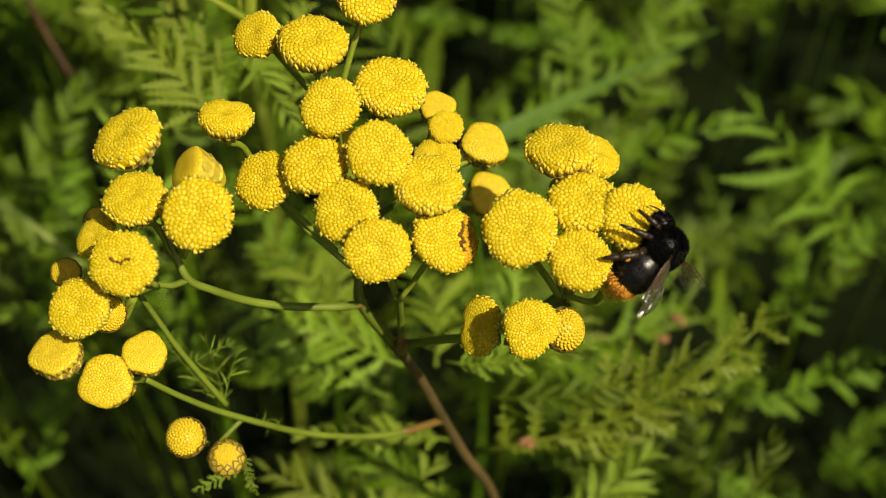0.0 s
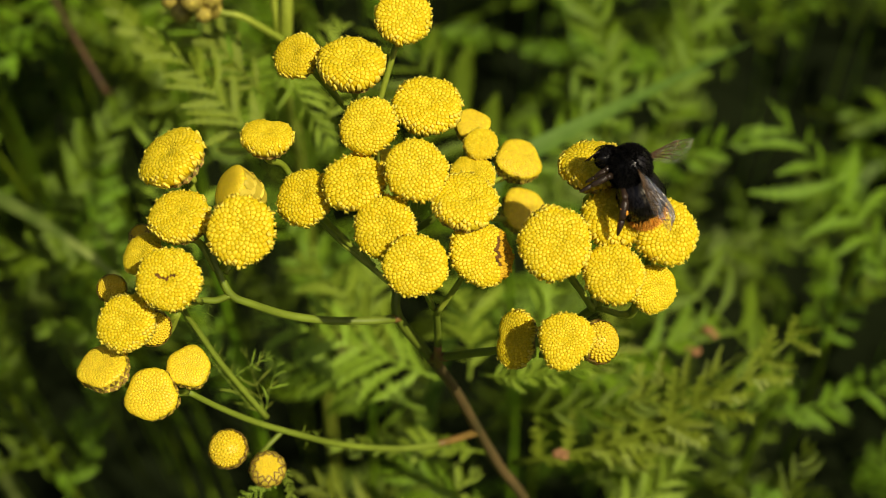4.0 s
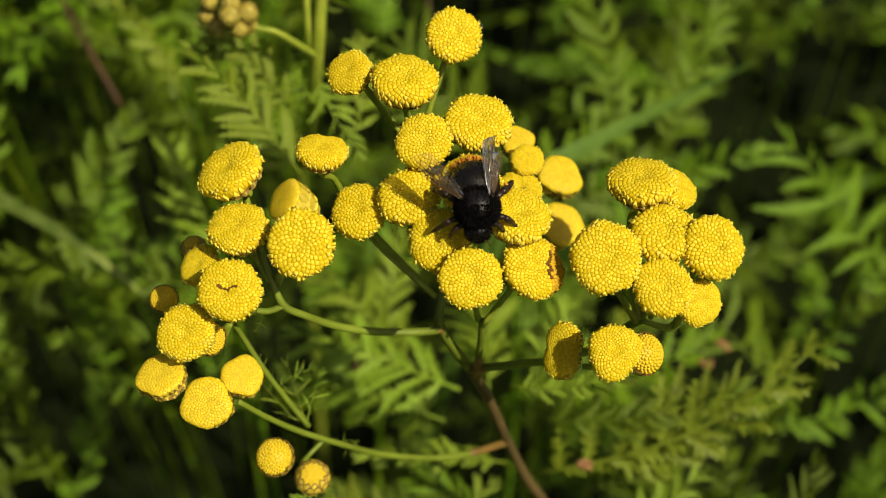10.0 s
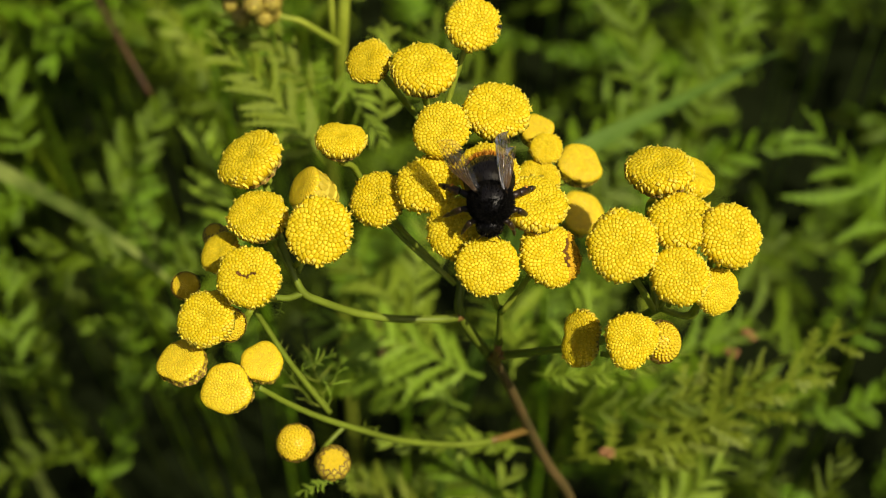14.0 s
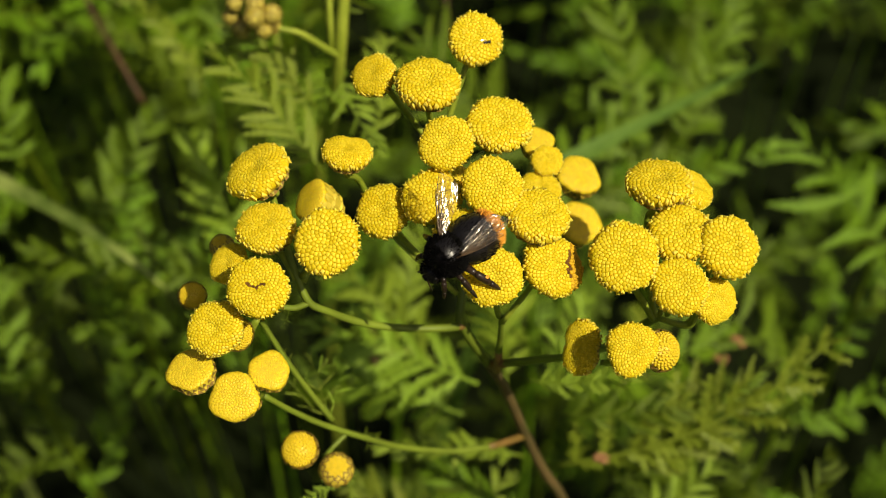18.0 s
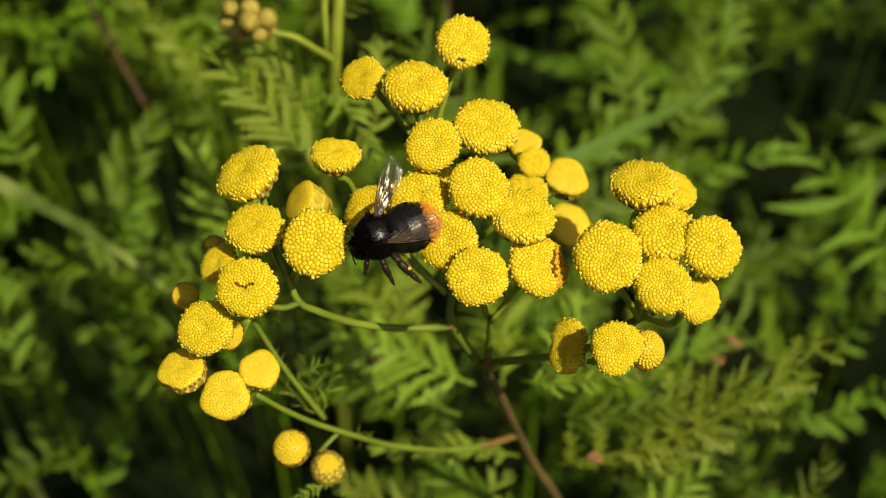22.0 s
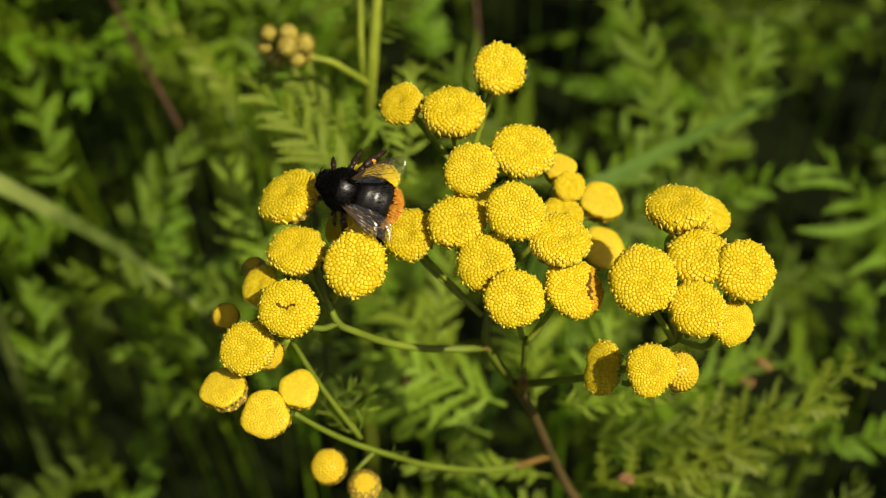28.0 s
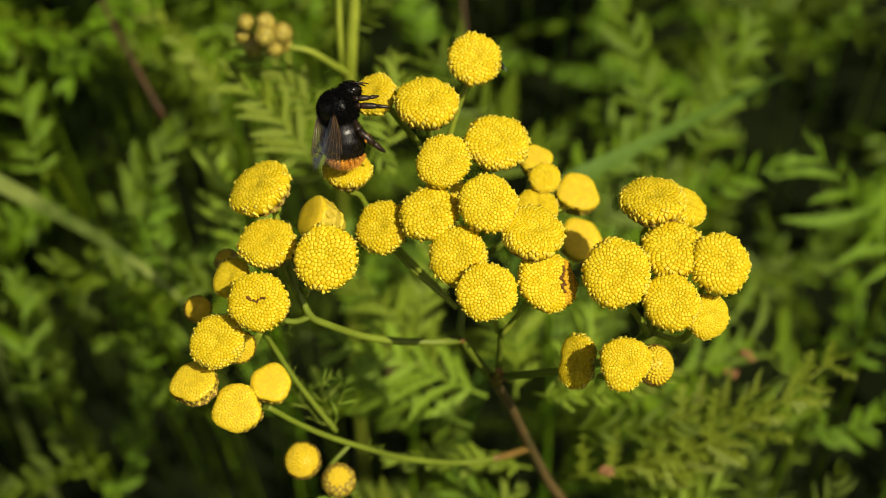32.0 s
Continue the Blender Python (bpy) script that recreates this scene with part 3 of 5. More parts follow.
BRANCHES = [
    ("main_stem", 1.25, 0.95, [(28.8, 126.5, 530.8), (23.7, 124.1, 556.8), (18.8, 124.1, 569.5), (14.5, 123.5, 584.2), (9.5, 119.7, 606.7), (6.2, 116.7, 619.5)]),
    ("branch", 0.8, 0.6, [(1.9, 125.1, 640.1), (0.5, 129.3, 643.4), (-1.7, 132.2, 648.2), (-3.4, 137.1, 652.0)]),
    ("branch", 0.7, 0.5, [(1.9, 125.1, 640.1), (5.7, 123.4, 645.1), (8.3, 124.1, 648.2), (10.6, 130.8, 648.4)]),
    ("branch", 0.85, 0.6, [(1.4, 116.7, 631.0), (-1.2, 115.2, 632.4), (-8.3, 113.5, 634.9), (-14.1, 111.9, 638.7), (-18.8, 110.4, 643.8), (-21.1, 110.2, 646.2), (-22.5, 111.9, 648.8), (-24.3, 115.5, 651.6)]),
    ("branch", 0.6, 0.5, [(-21.1, 110.2, 646.2), (-23.2, 109.6, 645.7), (-25.4, 109.6, 645.7), (-28.6, 108.6, 645.0)]),
    ("branch", 0.85, 0.6, [(6.2, 116.7, 619.5), (10.5, 112.7, 626.6), (17.0, 108.3, 634.6), (20.9, 105.5, 637.5)]),
    ("branch", 0.8, 0.7, [(17.6, 112.7, 627.9), (24.2, 111.5, 633.2), (28.6, 110.8, 640.3), (30.0, 110.3, 642.5)]),
    ("branch", 0.78, 0.52, [(14.5, 123.5, 584.2), (6.9, 117.8, 590.0), (-0.4, 114.3, 594.8), (-8.3, 110.9, 602.3), (-13.7, 108.5, 609.4), (-20.7, 106.8, 617.0), (-25.4, 105.6, 623.6), (-29.0, 104.4, 630.2)]),
    ("branch", 0.5, 0.45, [(-17.3, 107.8, 612.6), (-19.6, 105.4, 612.0), (-20.8, 103.1, 612.8)]),
    ("branch", 0.6, 0.45, [(-19.6, 109.0, 614.8), (-22.5, 110.5, 619.8), (-25.7, 112.1, 626.1), (-28.6, 114.0, 632.7), (-30.1, 114.7, 637.0), (-31.8, 116.7, 642.4)]),
    ("upper_stem", 0.95, 0.75, [(6.2, 116.7, 619.5), (1.4, 116.7, 631.0), (1.4, 119.4, 635.7), (1.9, 125.1, 640.1)]),
    ("branch", 0.75, 0.55, [(7.3, 115.9, 619.0), (7.3, 113.8, 631.3), (7.2, 112.6, 639.2)]),
]
UPPER_STALKS = [
    [(2.7, 142.3, 666.6), (2.3, 143.2, 664.1), (-0.3, 138.8, 657.1), (-1.7, 137.1, 652.0)],
    [(-11.1, 137.1, 664.4), (-10.2, 137.8, 662.5), (-6.5, 138.1, 655.3), (-3.4, 136.4, 651.4)],
    [(-4.0, 133.0, 665.8), (-4.0, 133.2, 662.9), (-3.4, 137.8, 653.8), (-3.0, 135.7, 650.9)],
    [(-1.3, 123.5, 664.7), (-1.0, 124.5, 662.4), (-1.2, 131.5, 647.6)],
    [(6.0, 128.7, 662.3), (5.7, 129.1, 659.3), (3.1, 132.2, 650.8), (-0.8, 130.8, 647.1)],
    [(-15.6, 125.0, 660.1), (-15.7, 124.7, 657.8), (-14.3, 126.9, 654.2), (-12.5, 126.8, 649.1), (-8.3, 123.9, 643.0), (0.5, 119.4, 635.7)],
    [(0.1, 130.2, 650.8), (0.1, 130.4, 649.5), (-0.4, 129.3, 644.7)],
    [(12.5, 135.5, 652.0), (12.3, 135.7, 650.2), (11.5, 132.2, 649.5)],
    [(13.6, 130.0, 654.1), (13.3, 130.5, 652.6), (11.5, 131.5, 648.9)],
    [(19.3, 135.4, 643.9), (18.7, 135.9, 641.6), (15.7, 131.4, 645.0), (10.6, 128.1, 647.5)],
]
MIDDLE_STALKS = [
    [(4.8, 116.9, 663.2), (4.8, 117.9, 660.7), (4.0, 126.0, 644.6)],
    [(10.8, 113.0, 660.5), (10.4, 113.0, 657.6), (9.2, 123.4, 646.4)],
    [(12.5, 125.6, 651.7), (12.5, 125.7, 649.6), (10.0, 125.5, 648.0)],
    [(20.5, 135.5, 632.3), (19.7, 136.3, 630.1), (13.8, 125.9, 643.3), (8.3, 124.1, 646.9)],
    [(-3.2, 117.6, 660.0), (-3.0, 118.4, 657.4), (-0.8, 126.6, 643.8)],
    [(-9.7, 117.9, 656.6), (-8.9, 118.7, 654.3), (-8.1, 122.7, 645.9), (-2.1, 121.6, 637.3)],
    [(1.0, 111.9, 658.0), (1.4, 113.1, 655.5), (1.4, 122.3, 637.9)],
    [(4.7, 106.4, 657.5), (4.7, 107.9, 655.2), (6.7, 112.6, 639.2)],
    [(12.4, 109.1, 655.8), (11.4, 110.2, 653.4), (10.9, 112.5, 646.7), (7.2, 111.9, 638.7)],
]
LEFT_STALKS = [
    [(-26.7, 120.5, 661.3), (-25.5, 120.5, 658.6), (-26.3, 121.7, 656.5), (-25.2, 119.1, 653.1), (-23.5, 113.9, 650.4)],
    [(-26.0, 112.9, 658.0), (-25.6, 112.9, 655.3), (-25.1, 115.2, 651.4), (-23.0, 112.2, 649.1)],
    [(-17.4, 109.4, 660.9), (-17.4, 110.8, 658.3), (-22.2, 112.6, 649.3)],
    [(-19.3, 120.6, 655.9), (-17.7, 120.8, 654.4), (-19.0, 121.6, 650.0), (-22.0, 113.1, 647.2)],
    [(-26.4, 104.2, 657.1), (-26.1, 105.3, 654.6), (-25.2, 109.4, 645.6)],
    [(-31.3, 111.2, 653.3), (-30.6, 111.6, 651.6), (-31.2, 116.1, 643.2)],
    [(-32.4, 101.8, 651.5), (-31.9, 102.9, 649.3), (-32.9, 109.3, 637.9), (-28.7, 108.8, 643.9)],
    [(-31.5, 105.5, 645.1), (-32.0, 106.5, 644.0), (-31.2, 109.3, 637.9), (-29.0, 110.0, 642.2)],
    [(-38.9, 114.6, 641.1), (-38.6, 114.7, 639.9), (-36.0, 115.1, 638.7), (-31.8, 115.3, 641.3)],
    [(-34.6, 120.4, 645.8), (-34.4, 120.4, 644.6), (-33.2, 119.3, 643.2), (-31.8, 116.7, 642.4)],
]
LOW_STALKS = [
    [(-36.4, 98.2, 645.5), (-36.0, 98.2, 643.2), (-34.8, 103.8, 632.3), (-29.0, 104.2, 630.1)],
    [(-31.2, 98.0, 639.8), (-31.1, 99.1, 637.6), (-29.0, 104.4, 630.2)],
    [(-27.0, 102.1, 639.7), (-27.3, 102.6, 637.7), (-28.5, 104.3, 631.5)],
    [(-23.5, 99.2, 622.2), (-23.3, 99.8, 620.5), (-22.0, 102.9, 613.8)],
    [(-18.3, 98.1, 617.7), (-18.5, 98.4, 616.0), (-20.3, 103.3, 612.9)],
]
RIGHT_STALKS = [
    [(22.5, 108.4, 658.8), (22.5, 109.8, 656.0), (26.9, 110.0, 647.3), (29.2, 110.0, 642.2)],
    [(30.7, 112.2, 658.3), (30.7, 112.6, 655.5), (32.2, 113.1, 647.2), (30.0, 110.3, 642.5)],
    [(36.7, 110.7, 658.2), (36.3, 112.1, 655.8), (35.6, 110.6, 647.8), (33.9, 108.4, 643.5), (30.0, 110.2, 642.4)],
    [(30.0, 104.9, 656.5), (30.0, 105.7, 654.0), (30.8, 108.9, 645.2)],
    [(35.4, 106.6, 651.9), (34.5, 107.9, 650.4), (34.3, 108.2, 643.4), (30.0, 110.2, 642.4)],
    [(28.5, 119.0, 660.3), (28.9, 118.4, 657.4), (28.0, 120.3, 652.9), (28.6, 113.7, 646.4), (29.6, 110.3, 642.5)],
    [(32.4, 119.8, 658.7), (31.4, 119.7, 656.6), (33.2, 120.3, 651.6), (30.9, 113.0, 644.6)],
]
FRONT_STALKS = [
    [(19.2, 104.8, 642.7), (20.6, 105.9, 640.8), (20.9, 105.5, 637.5)],
    [(24.0, 100.4, 649.1), (23.8, 101.6, 646.9), (22.4, 104.9, 638.2)],
    [(29.1, 103.1, 644.5), (28.4, 103.7, 643.2), (27.8, 105.8, 636.4), (21.8, 106.1, 636.7)],
]

STEM_LEAVES = [
    ((7, 153, 555), (-32, 164, 555), 10, "tansy"),
    ((4, 154, 540), (-32, 168, 531), -30, "tansy"),
    ((17, 140, 546), (-13, 141, 558), 35, "slender"),
    ((5, 129, 521), (-20, 145, 532), 10, "tansy"),
    ((22, 129, 528), (-8, 141, 536), -25, "feather"),
    ((-3, 172, 534), (-32, 203, 532), 15, "tansy"),
    ((14, 162, 540), (9, 200, 531), -10, "tansy"),
    ((23, 138, 545), (77, 147, 581), 22, "fine"),
    ((41, 137, 544), (67, 140, 570), 0, "tansy"),
    ((15, 134, 587), (41, 127, 596), 40, "slender"),
    ((76, 132, 506), (96, 151, 522), 20, "feather"),
    ((38, 130, 517), (60, 147, 530), -35, "tansy"),
    ((40, 155, 504), (84, 165, 494), -45, "wide"),
    ((33, 179, 515), (85, 200, 508), 35, "wide"),
    ((24, 142, 561), (49, 137, 570), 15, "feather"),
    ((-2, 128, 527), (12, 142, 537), -20, "tansy"),
    ((23, 158, 544), (35, 185, 545), 20, "tansy"),
    ((42, 166, 531), (55, 194, 528), -30, "tansy"),
    ((-21, 113, 608), (-22, 120, 616), 0, "sprig"),
    ((-23, 114, 609), (-29, 121, 615), 20, "sprig"),
    ((-17, 104, 608), (-25, 100, 605), 0, "fine"),
    ((-17, 104, 608), (-15, 99, 605), 20, "fine"),
    ((-20, 109, 615), (-17, 116, 619), 0, "sprig"),
    ((-24, 112, 622), (-19, 115, 623), 0, "sprig"),
    ((-25, 112, 625), (-28, 115, 628), 0, "sprig"),
    ((-16, 108, 611), (-12, 111, 605), 0, "sprig"),
    ((-24, 109, 646), (-25, 108, 643), 0, "sprig"),
]
FORK_LEAVES = [
    ((-25, 172, 604), (-47, 184, 623), 10, "tansy"),
    ((-27, 186, 608), (-44, 193, 622), -20, "tansy"),
    ((-22, 187, 616), (-15, 175, 606), 20, "tansy"),
    ((-23, 197, 624), (-11, 200, 632), 15, "feather"),
    ((-22, 194, 618), (-32, 186, 599), -10, "tansy"),
    ((-24, 197, 627), (-31, 208, 633), 10, "feather"),
    ((-16, 190, 595), (-14, 214, 602), 10, "tansy"),
]
# sunlit leaves of the shoots behind: start, tip, roll, kind
SHOOT_LEAVES = [
    ((109, 199, 467), (79, 228, 501), 15, "rank"),
    ((139, 241, 484), (112, 270, 511), 15, "rank"),
    ((61, 280, 502), (45, 321, 535), 0, "wide"),
    ((25, 233, 536), (-3, 264, 555), 15, "long"),
    ((77, 282, 491), (98, 320, 520), 0, "wide"),
    ((-69, 266, 532), (-91, 295, 555), 30, "slender"),
    ((-112, 245, 492), (-91, 278, 517), 0, "wide"),
    ((-54, 203, 533), (-64, 237, 548), 15, "tansy"),
    ((-131, 210, 452), (-136, 237, 486), 10, "wide"),
    ((-131, 268, 497), (-148, 298, 521), 0, "wide"),
    ((-12, 189, 521), (-9, 218, 531), 10, "tansy"),
]

FORK_STEM = [(-52.1, 366.3, 375.5), (-38.7, 280.5, 486.2), (-29.9, 225.0, 557.0), (-24.6, 196.2, 598.0), (-21.9, 189.9, 618.4), (-20.4, 193.6, 631.5), (-19.5, 198.3, 640.2)]
TWIN_STEM = [(-22.9, 190.6, 611.3), (-23.1, 190.2, 621.2), (-23.4, 193.4, 628.7), (-23.3, 199.9, 638.9)]
BUD_STALK = [(-22.2, 188.9, 620.1), (-25.6, 188.4, 623.6), (-29.2, 187.9, 627.0), (-33.4, 187.1, 628.9), (-35.4, 187.8, 629.4)]
BUD_CLUSTER = [(-40.8, 188.6, 633.9), (-36.8, 187.1, 635.2), (-33.8, 186.2, 633.3), (-35.3, 184.7, 630.8), (-40.0, 187.2, 628.9), (-36.7, 183.5, 635.0), (-41.9, 188.9, 630.3), (-34.3, 187.8, 629.4)]
GRASS_BLADES = [
    (5.4, [(20.4, 207.5, 558.5), (33.8, 218.9, 557.3), (51.4, 233.4, 553.4), (72.9, 253.2, 546.0), (95.1, 274.6, 537.3)]),
    (5.2, [(-143.0, 235.8, 546.4), (-121.8, 227.5, 539.9), (-97.1, 213.5, 537.8), (-79.8, 202.3, 534.2), (-67.8, 197.1, 522.5)]),
]
DRY_STEMS = [
    [(-118.4, 319.8, 542.2), (-104.3, 294.2, 534.9), (-90.3, 272.5, 524.3), (-92.8, 281.6, 512.4)],
    [(-20.0, 200.0, 518.4), (-19.4, 194.6, 511.6), (-18.6, 191.3, 502.7)],
    [(0.2, 339.3, 519.4), (1.5, 327.4, 510.1), (2.7, 322.9, 500.2)],
]
# hollows cut along the camera's sightlines: near end, far end, radius
VIEW_GAPS = [((109, 197, 487), (281, 507, -10), 16), ((106, 179, 473), (273, 461, -46), 13), ((-113, 182, 479), (-290, 469, -30), 20), ((-79, 177, 474), (-203, 457, -41), 13), ((-123, 198, 492), (-315, 511, 4), 10), ((-97.3, 257.5, 493.5), (-231.1, 611.5, 72.2), 11), ((104.7, 270.0, 503.3), (248.7, 641.1, 95.3), 15), ((62.5, 275.5, 507.6), (148.5, 654.3, 105.6), 9), ((131.1, 294.9, 522.7), (311.3, 700.3, 141.5), 11), ((-100.8, 229.8, 471.9), (-239.5, 545.8, 20.8), 13), ((-90.3, 200.7, 449.2), (-214.5, 476.7, -33.1), 28), ((-132.5, 211.8, 457.8), (-314.6, 503.0, -12.6), 11), ((122.3, 210.4, 456.8), (290.4, 499.7, -15.2), 18), ((41.5, 290.7, 519.5), (98.5, 690.4, 133.8), 8), ((-111.4, 188.3, 439.5), (-264.5, 447.1, -56.3), 18), ((-127.2, 192.4, 442.7), (-302.1, 457.0, -48.6), 13)]
WITHERED = [(30.8, 127.7, 567.2), (70.7, 174.4, 540.3), (67.2, 172.3, 534.8)]


def mm(p):
    return Vector(p) * 0.001


def tansy_plant():
    base = Vector((0.055, 0.155, 0.0))
    plant = tagged(new("tansy_plant"), "flowering tansy with a flat cluster of yellow buttons on branching stalks", "plant")
    plant.location = base

    def stalk(name, pts, r0, r1, material, label="", ridge=0.0):
        v, f = tube(spline([mm(p) - base for p in pts], 5), r0 * 0.001, r1 * 0.001, 8, ridge)
        return hang(name, mesh_of(name, v, f, material), None, plant, label)

    # the stem goes on down to the soil
    low = BRANCHES[0][3][0]
    stalk("lower_stem", [(base.x * 1000, base.y * 1000, -5), (base.x * 1000 - 3, base.y * 1000 - 3, 250), low], 2.2, 1.3, STEM)
    for name, r0, r1, pts in BRANCHES:
        stalk(name, pts, r0 * 0.78, r1 * 0.8, STEM if name == "main_stem" else BRANCH, "reddish-brown ribbed stem" if name == "main_stem" else "", 0.12)
    # reddish collars where the branches leave the stem
    for branch, span in ((3, 3), (5, 4), (7, 6), (11, 4)):
        pts = spline([mm(p) - base for p in BRANCHES[branch][3]], 5)
        v, f = tube(pts[:span], BRANCHES[branch][1] * 0.00095, BRANCHES[branch][1] * 0.00079, 8, 0.1)
        hang("node", mesh_of("node", v, f, NODE), None, plant, "reddish swollen stem node")
    k = 0
    for heads, stalks in ((UPPER_HEADS, UPPER_STALKS), (MIDDLE_HEADS, MIDDLE_STALKS), (LEFT_HEADS, LEFT_STALKS), (LOW_HEADS, LOW_STALKS),
                          (RIGHT_HEADS, RIGHT_STALKS), (FRONT_HEADS, FRONT_STALKS)):
        for (x, y, z, d, a, b, c, kind), pts in zip(heads, stalks):
            flower_head(plant, base, mm((x, y, z)), d * 0.00105, (a, b, c), kind, k)
            stalk("flower_stalk", pts, 0.48, 0.42, STALK, "", 0.1)
            k += 1
    for i, (a, b, roll, kind) in enumerate(STEM_LEAVES):
        lay_leaf(plant, mm(a), mm(b), roll, LEAVES[kind][i % len(LEAVES[kind])], base)
    for i, p in enumerate(WITHERED):
        hang("withered_leaf", withered_bit(p, i), None, plant, "shrivelled pinkish-brown leaf tip", Matrix.Translation(mm(p) - base))
    return plant


def budding_shoot():
    base = mm(FORK_STEM[0]) * 1.0
    base = Vector((base.x - 0.01, base.y + 0.03, 0))
    shoot = tagged(new("tansy_shoot"), "young tansy shoot with a cluster of closed greenish buds", "plant")
    shoot.location = base
    v, f = tube(spline([Vector((0, 0, 0))] + [mm(p) - base for p in FORK_STEM], 6), 0.0022, 0.0009, 8, 0.15)
    hang("stem", mesh_of("stem", v, f, STALK), None, shoot)
    v, f = tube(spline([mm(p) - base for p in TWIN_STEM], 5), 0.0007, 0.0006, 8, 0.15)
    hang("side_stem", mesh_of("side_stem", v, f, STALK), None, shoot)
    v, f = tube(spline([mm(p) - base for p in BUD_STALK], 5), 0.0007, 0.0005, 8)
    hang("bud_stalk", mesh_of("bud_stalk", v, f, STALK), None, shoot)
    for i, p in enumerate(BUD_CLUSTER):
        q = mm(p)
        bud = flower_head(shoot, base, q, 0.0033 + 0.0004 * (i % 3), (0.3 * math.cos(i * 2.1), 0.3 * math.sin(i * 2.1) - 0.2, 1), "greenbud", i)
        bud.matrix_basis = bud.matrix_basis @ Matrix.Diagonal((1, 1, 1.35, 1))
        v, f = tube(spline([q - base + Vector((0, 0, -0.0015)), (q + mm(BUD_STALK[-1])) / 2 - base + Vector((0, 0, -0.003)), mm(BUD_STALK[-1]) - base], 4), 0.0004, 0.0004, 6)
        hang("flower_stalk", mesh_of("flower_stalk", v, f, STALK), None, shoot)
    for i, (a, b, roll, kind) in enumerate(FORK_LEAVES):
        lay_leaf(shoot, mm(a), mm(b), roll, LEAVES[kind][i % len(LEAVES[kind])], base)


def grass_blade(width, pts, material, label):
    line = spline([mm(p) for p in pts], 6)
    base = Vector((line[0].x - 0.02, line[0].y + 0.02, 0))
    verts, faces = [], []
    foot = spline([Vector((0, 0, 0)), (line[0] - base) * 0.55 + Vector((-0.02, 0.01, 0)), line[0] - base], 5)[:-1]
    path = foot + [p - base for p in line]
    n = len(path)
    for i, p in enumerate(path):
        d = (path[min(i + 1, n - 1)] - path[max(i - 1, 0)]).normalized()
        s = d.cross(Vector((0.1, -0.5, 1))).normalized()
        nn = s.cross(d)
        u = i / (n - 1)
        w = width * 0.0005 * min(1, 0.5 + 1.6 * u) * (1 - 0.98 * max(0, (u - 0.3) / 0.7) ** 1.2)
        verts += [p - s * w + nn * w * 0.3, p - nn * 0.0002, p + s * w + nn * w * 0.3]
    for i in range(n - 1):
        a = 3 * i
        faces += [(a, a + 1, a + 4, a + 3), (a + 1, a + 2, a + 5, a + 4)]
    me = mesh_of("grass_blade", verts, faces, material)
    v, f = tube([p - Vector((0, 0, 0.0003)) for p in path], 0.0006, 0.0002, 5)
    ob = tagged(new("grass_blade", me), label, "grass", "grass blades")
    ob.location = base
    hang("midrib", mesh_of("midrib", v, f, material), None, ob)


def dry_stem(pts):
    line = spline([mm(p) for p in pts], 5)
    # the foot runs on along the camera's sightline, which hides it behind the top
    sightline = line[-1] - Vector((0.0, 0.0, 0.80))
    base = line[-1] - sightline * (line[-1].z / sightline.z)
    path = [p - base for p in line] + [Vector((0, 0, 0))]
    v, f = tube(path, 0.0006, 0.0011, 7)
    ob = tagged(new("dry_stem", mesh_of("dry_stem", v, f, DRY)), "thin reddish-brown dead stem among green leaves", "stem", "dry stems")
    ob.location = base


THIN = 0.20


def withered_bit(p, i):
    """A shrivelled pinkish-brown leaf tip caught among the leaves."""
    rnd = random.Random(i)
    verts, faces = [], []
    for k in range(5):
        v, f = ovoid(Vector((rnd.uniform(-2, 2), rnd.uniform(-2, 2), rnd.uniform(-1, 1))) * 0.0006, (0.0011, 0.0005, 0.0006), 6, 8, lambda q: 1 + 0.3 * math.sin(9 * q.x + i))
        faces += [tuple(x + len(verts) for x in t) for t in f]
        verts += v
    return mesh_of("withered_leaf", verts, faces, WITHER)


def in_view_gap(p, thin):
    """Whether a place lies in a gap between the shoots, laid out to fit the camera's view."""
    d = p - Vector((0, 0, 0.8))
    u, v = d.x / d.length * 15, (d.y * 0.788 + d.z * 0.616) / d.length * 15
    # sparser towards the right of the view, and low on its left
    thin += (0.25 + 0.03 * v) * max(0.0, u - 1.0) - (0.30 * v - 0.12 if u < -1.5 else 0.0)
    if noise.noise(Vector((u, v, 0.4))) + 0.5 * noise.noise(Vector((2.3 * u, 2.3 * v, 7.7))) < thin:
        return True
    for a, b, r in VIEW_GAPS:
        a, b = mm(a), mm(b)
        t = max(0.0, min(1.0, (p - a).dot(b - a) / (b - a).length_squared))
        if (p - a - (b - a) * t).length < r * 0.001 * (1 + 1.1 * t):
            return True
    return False


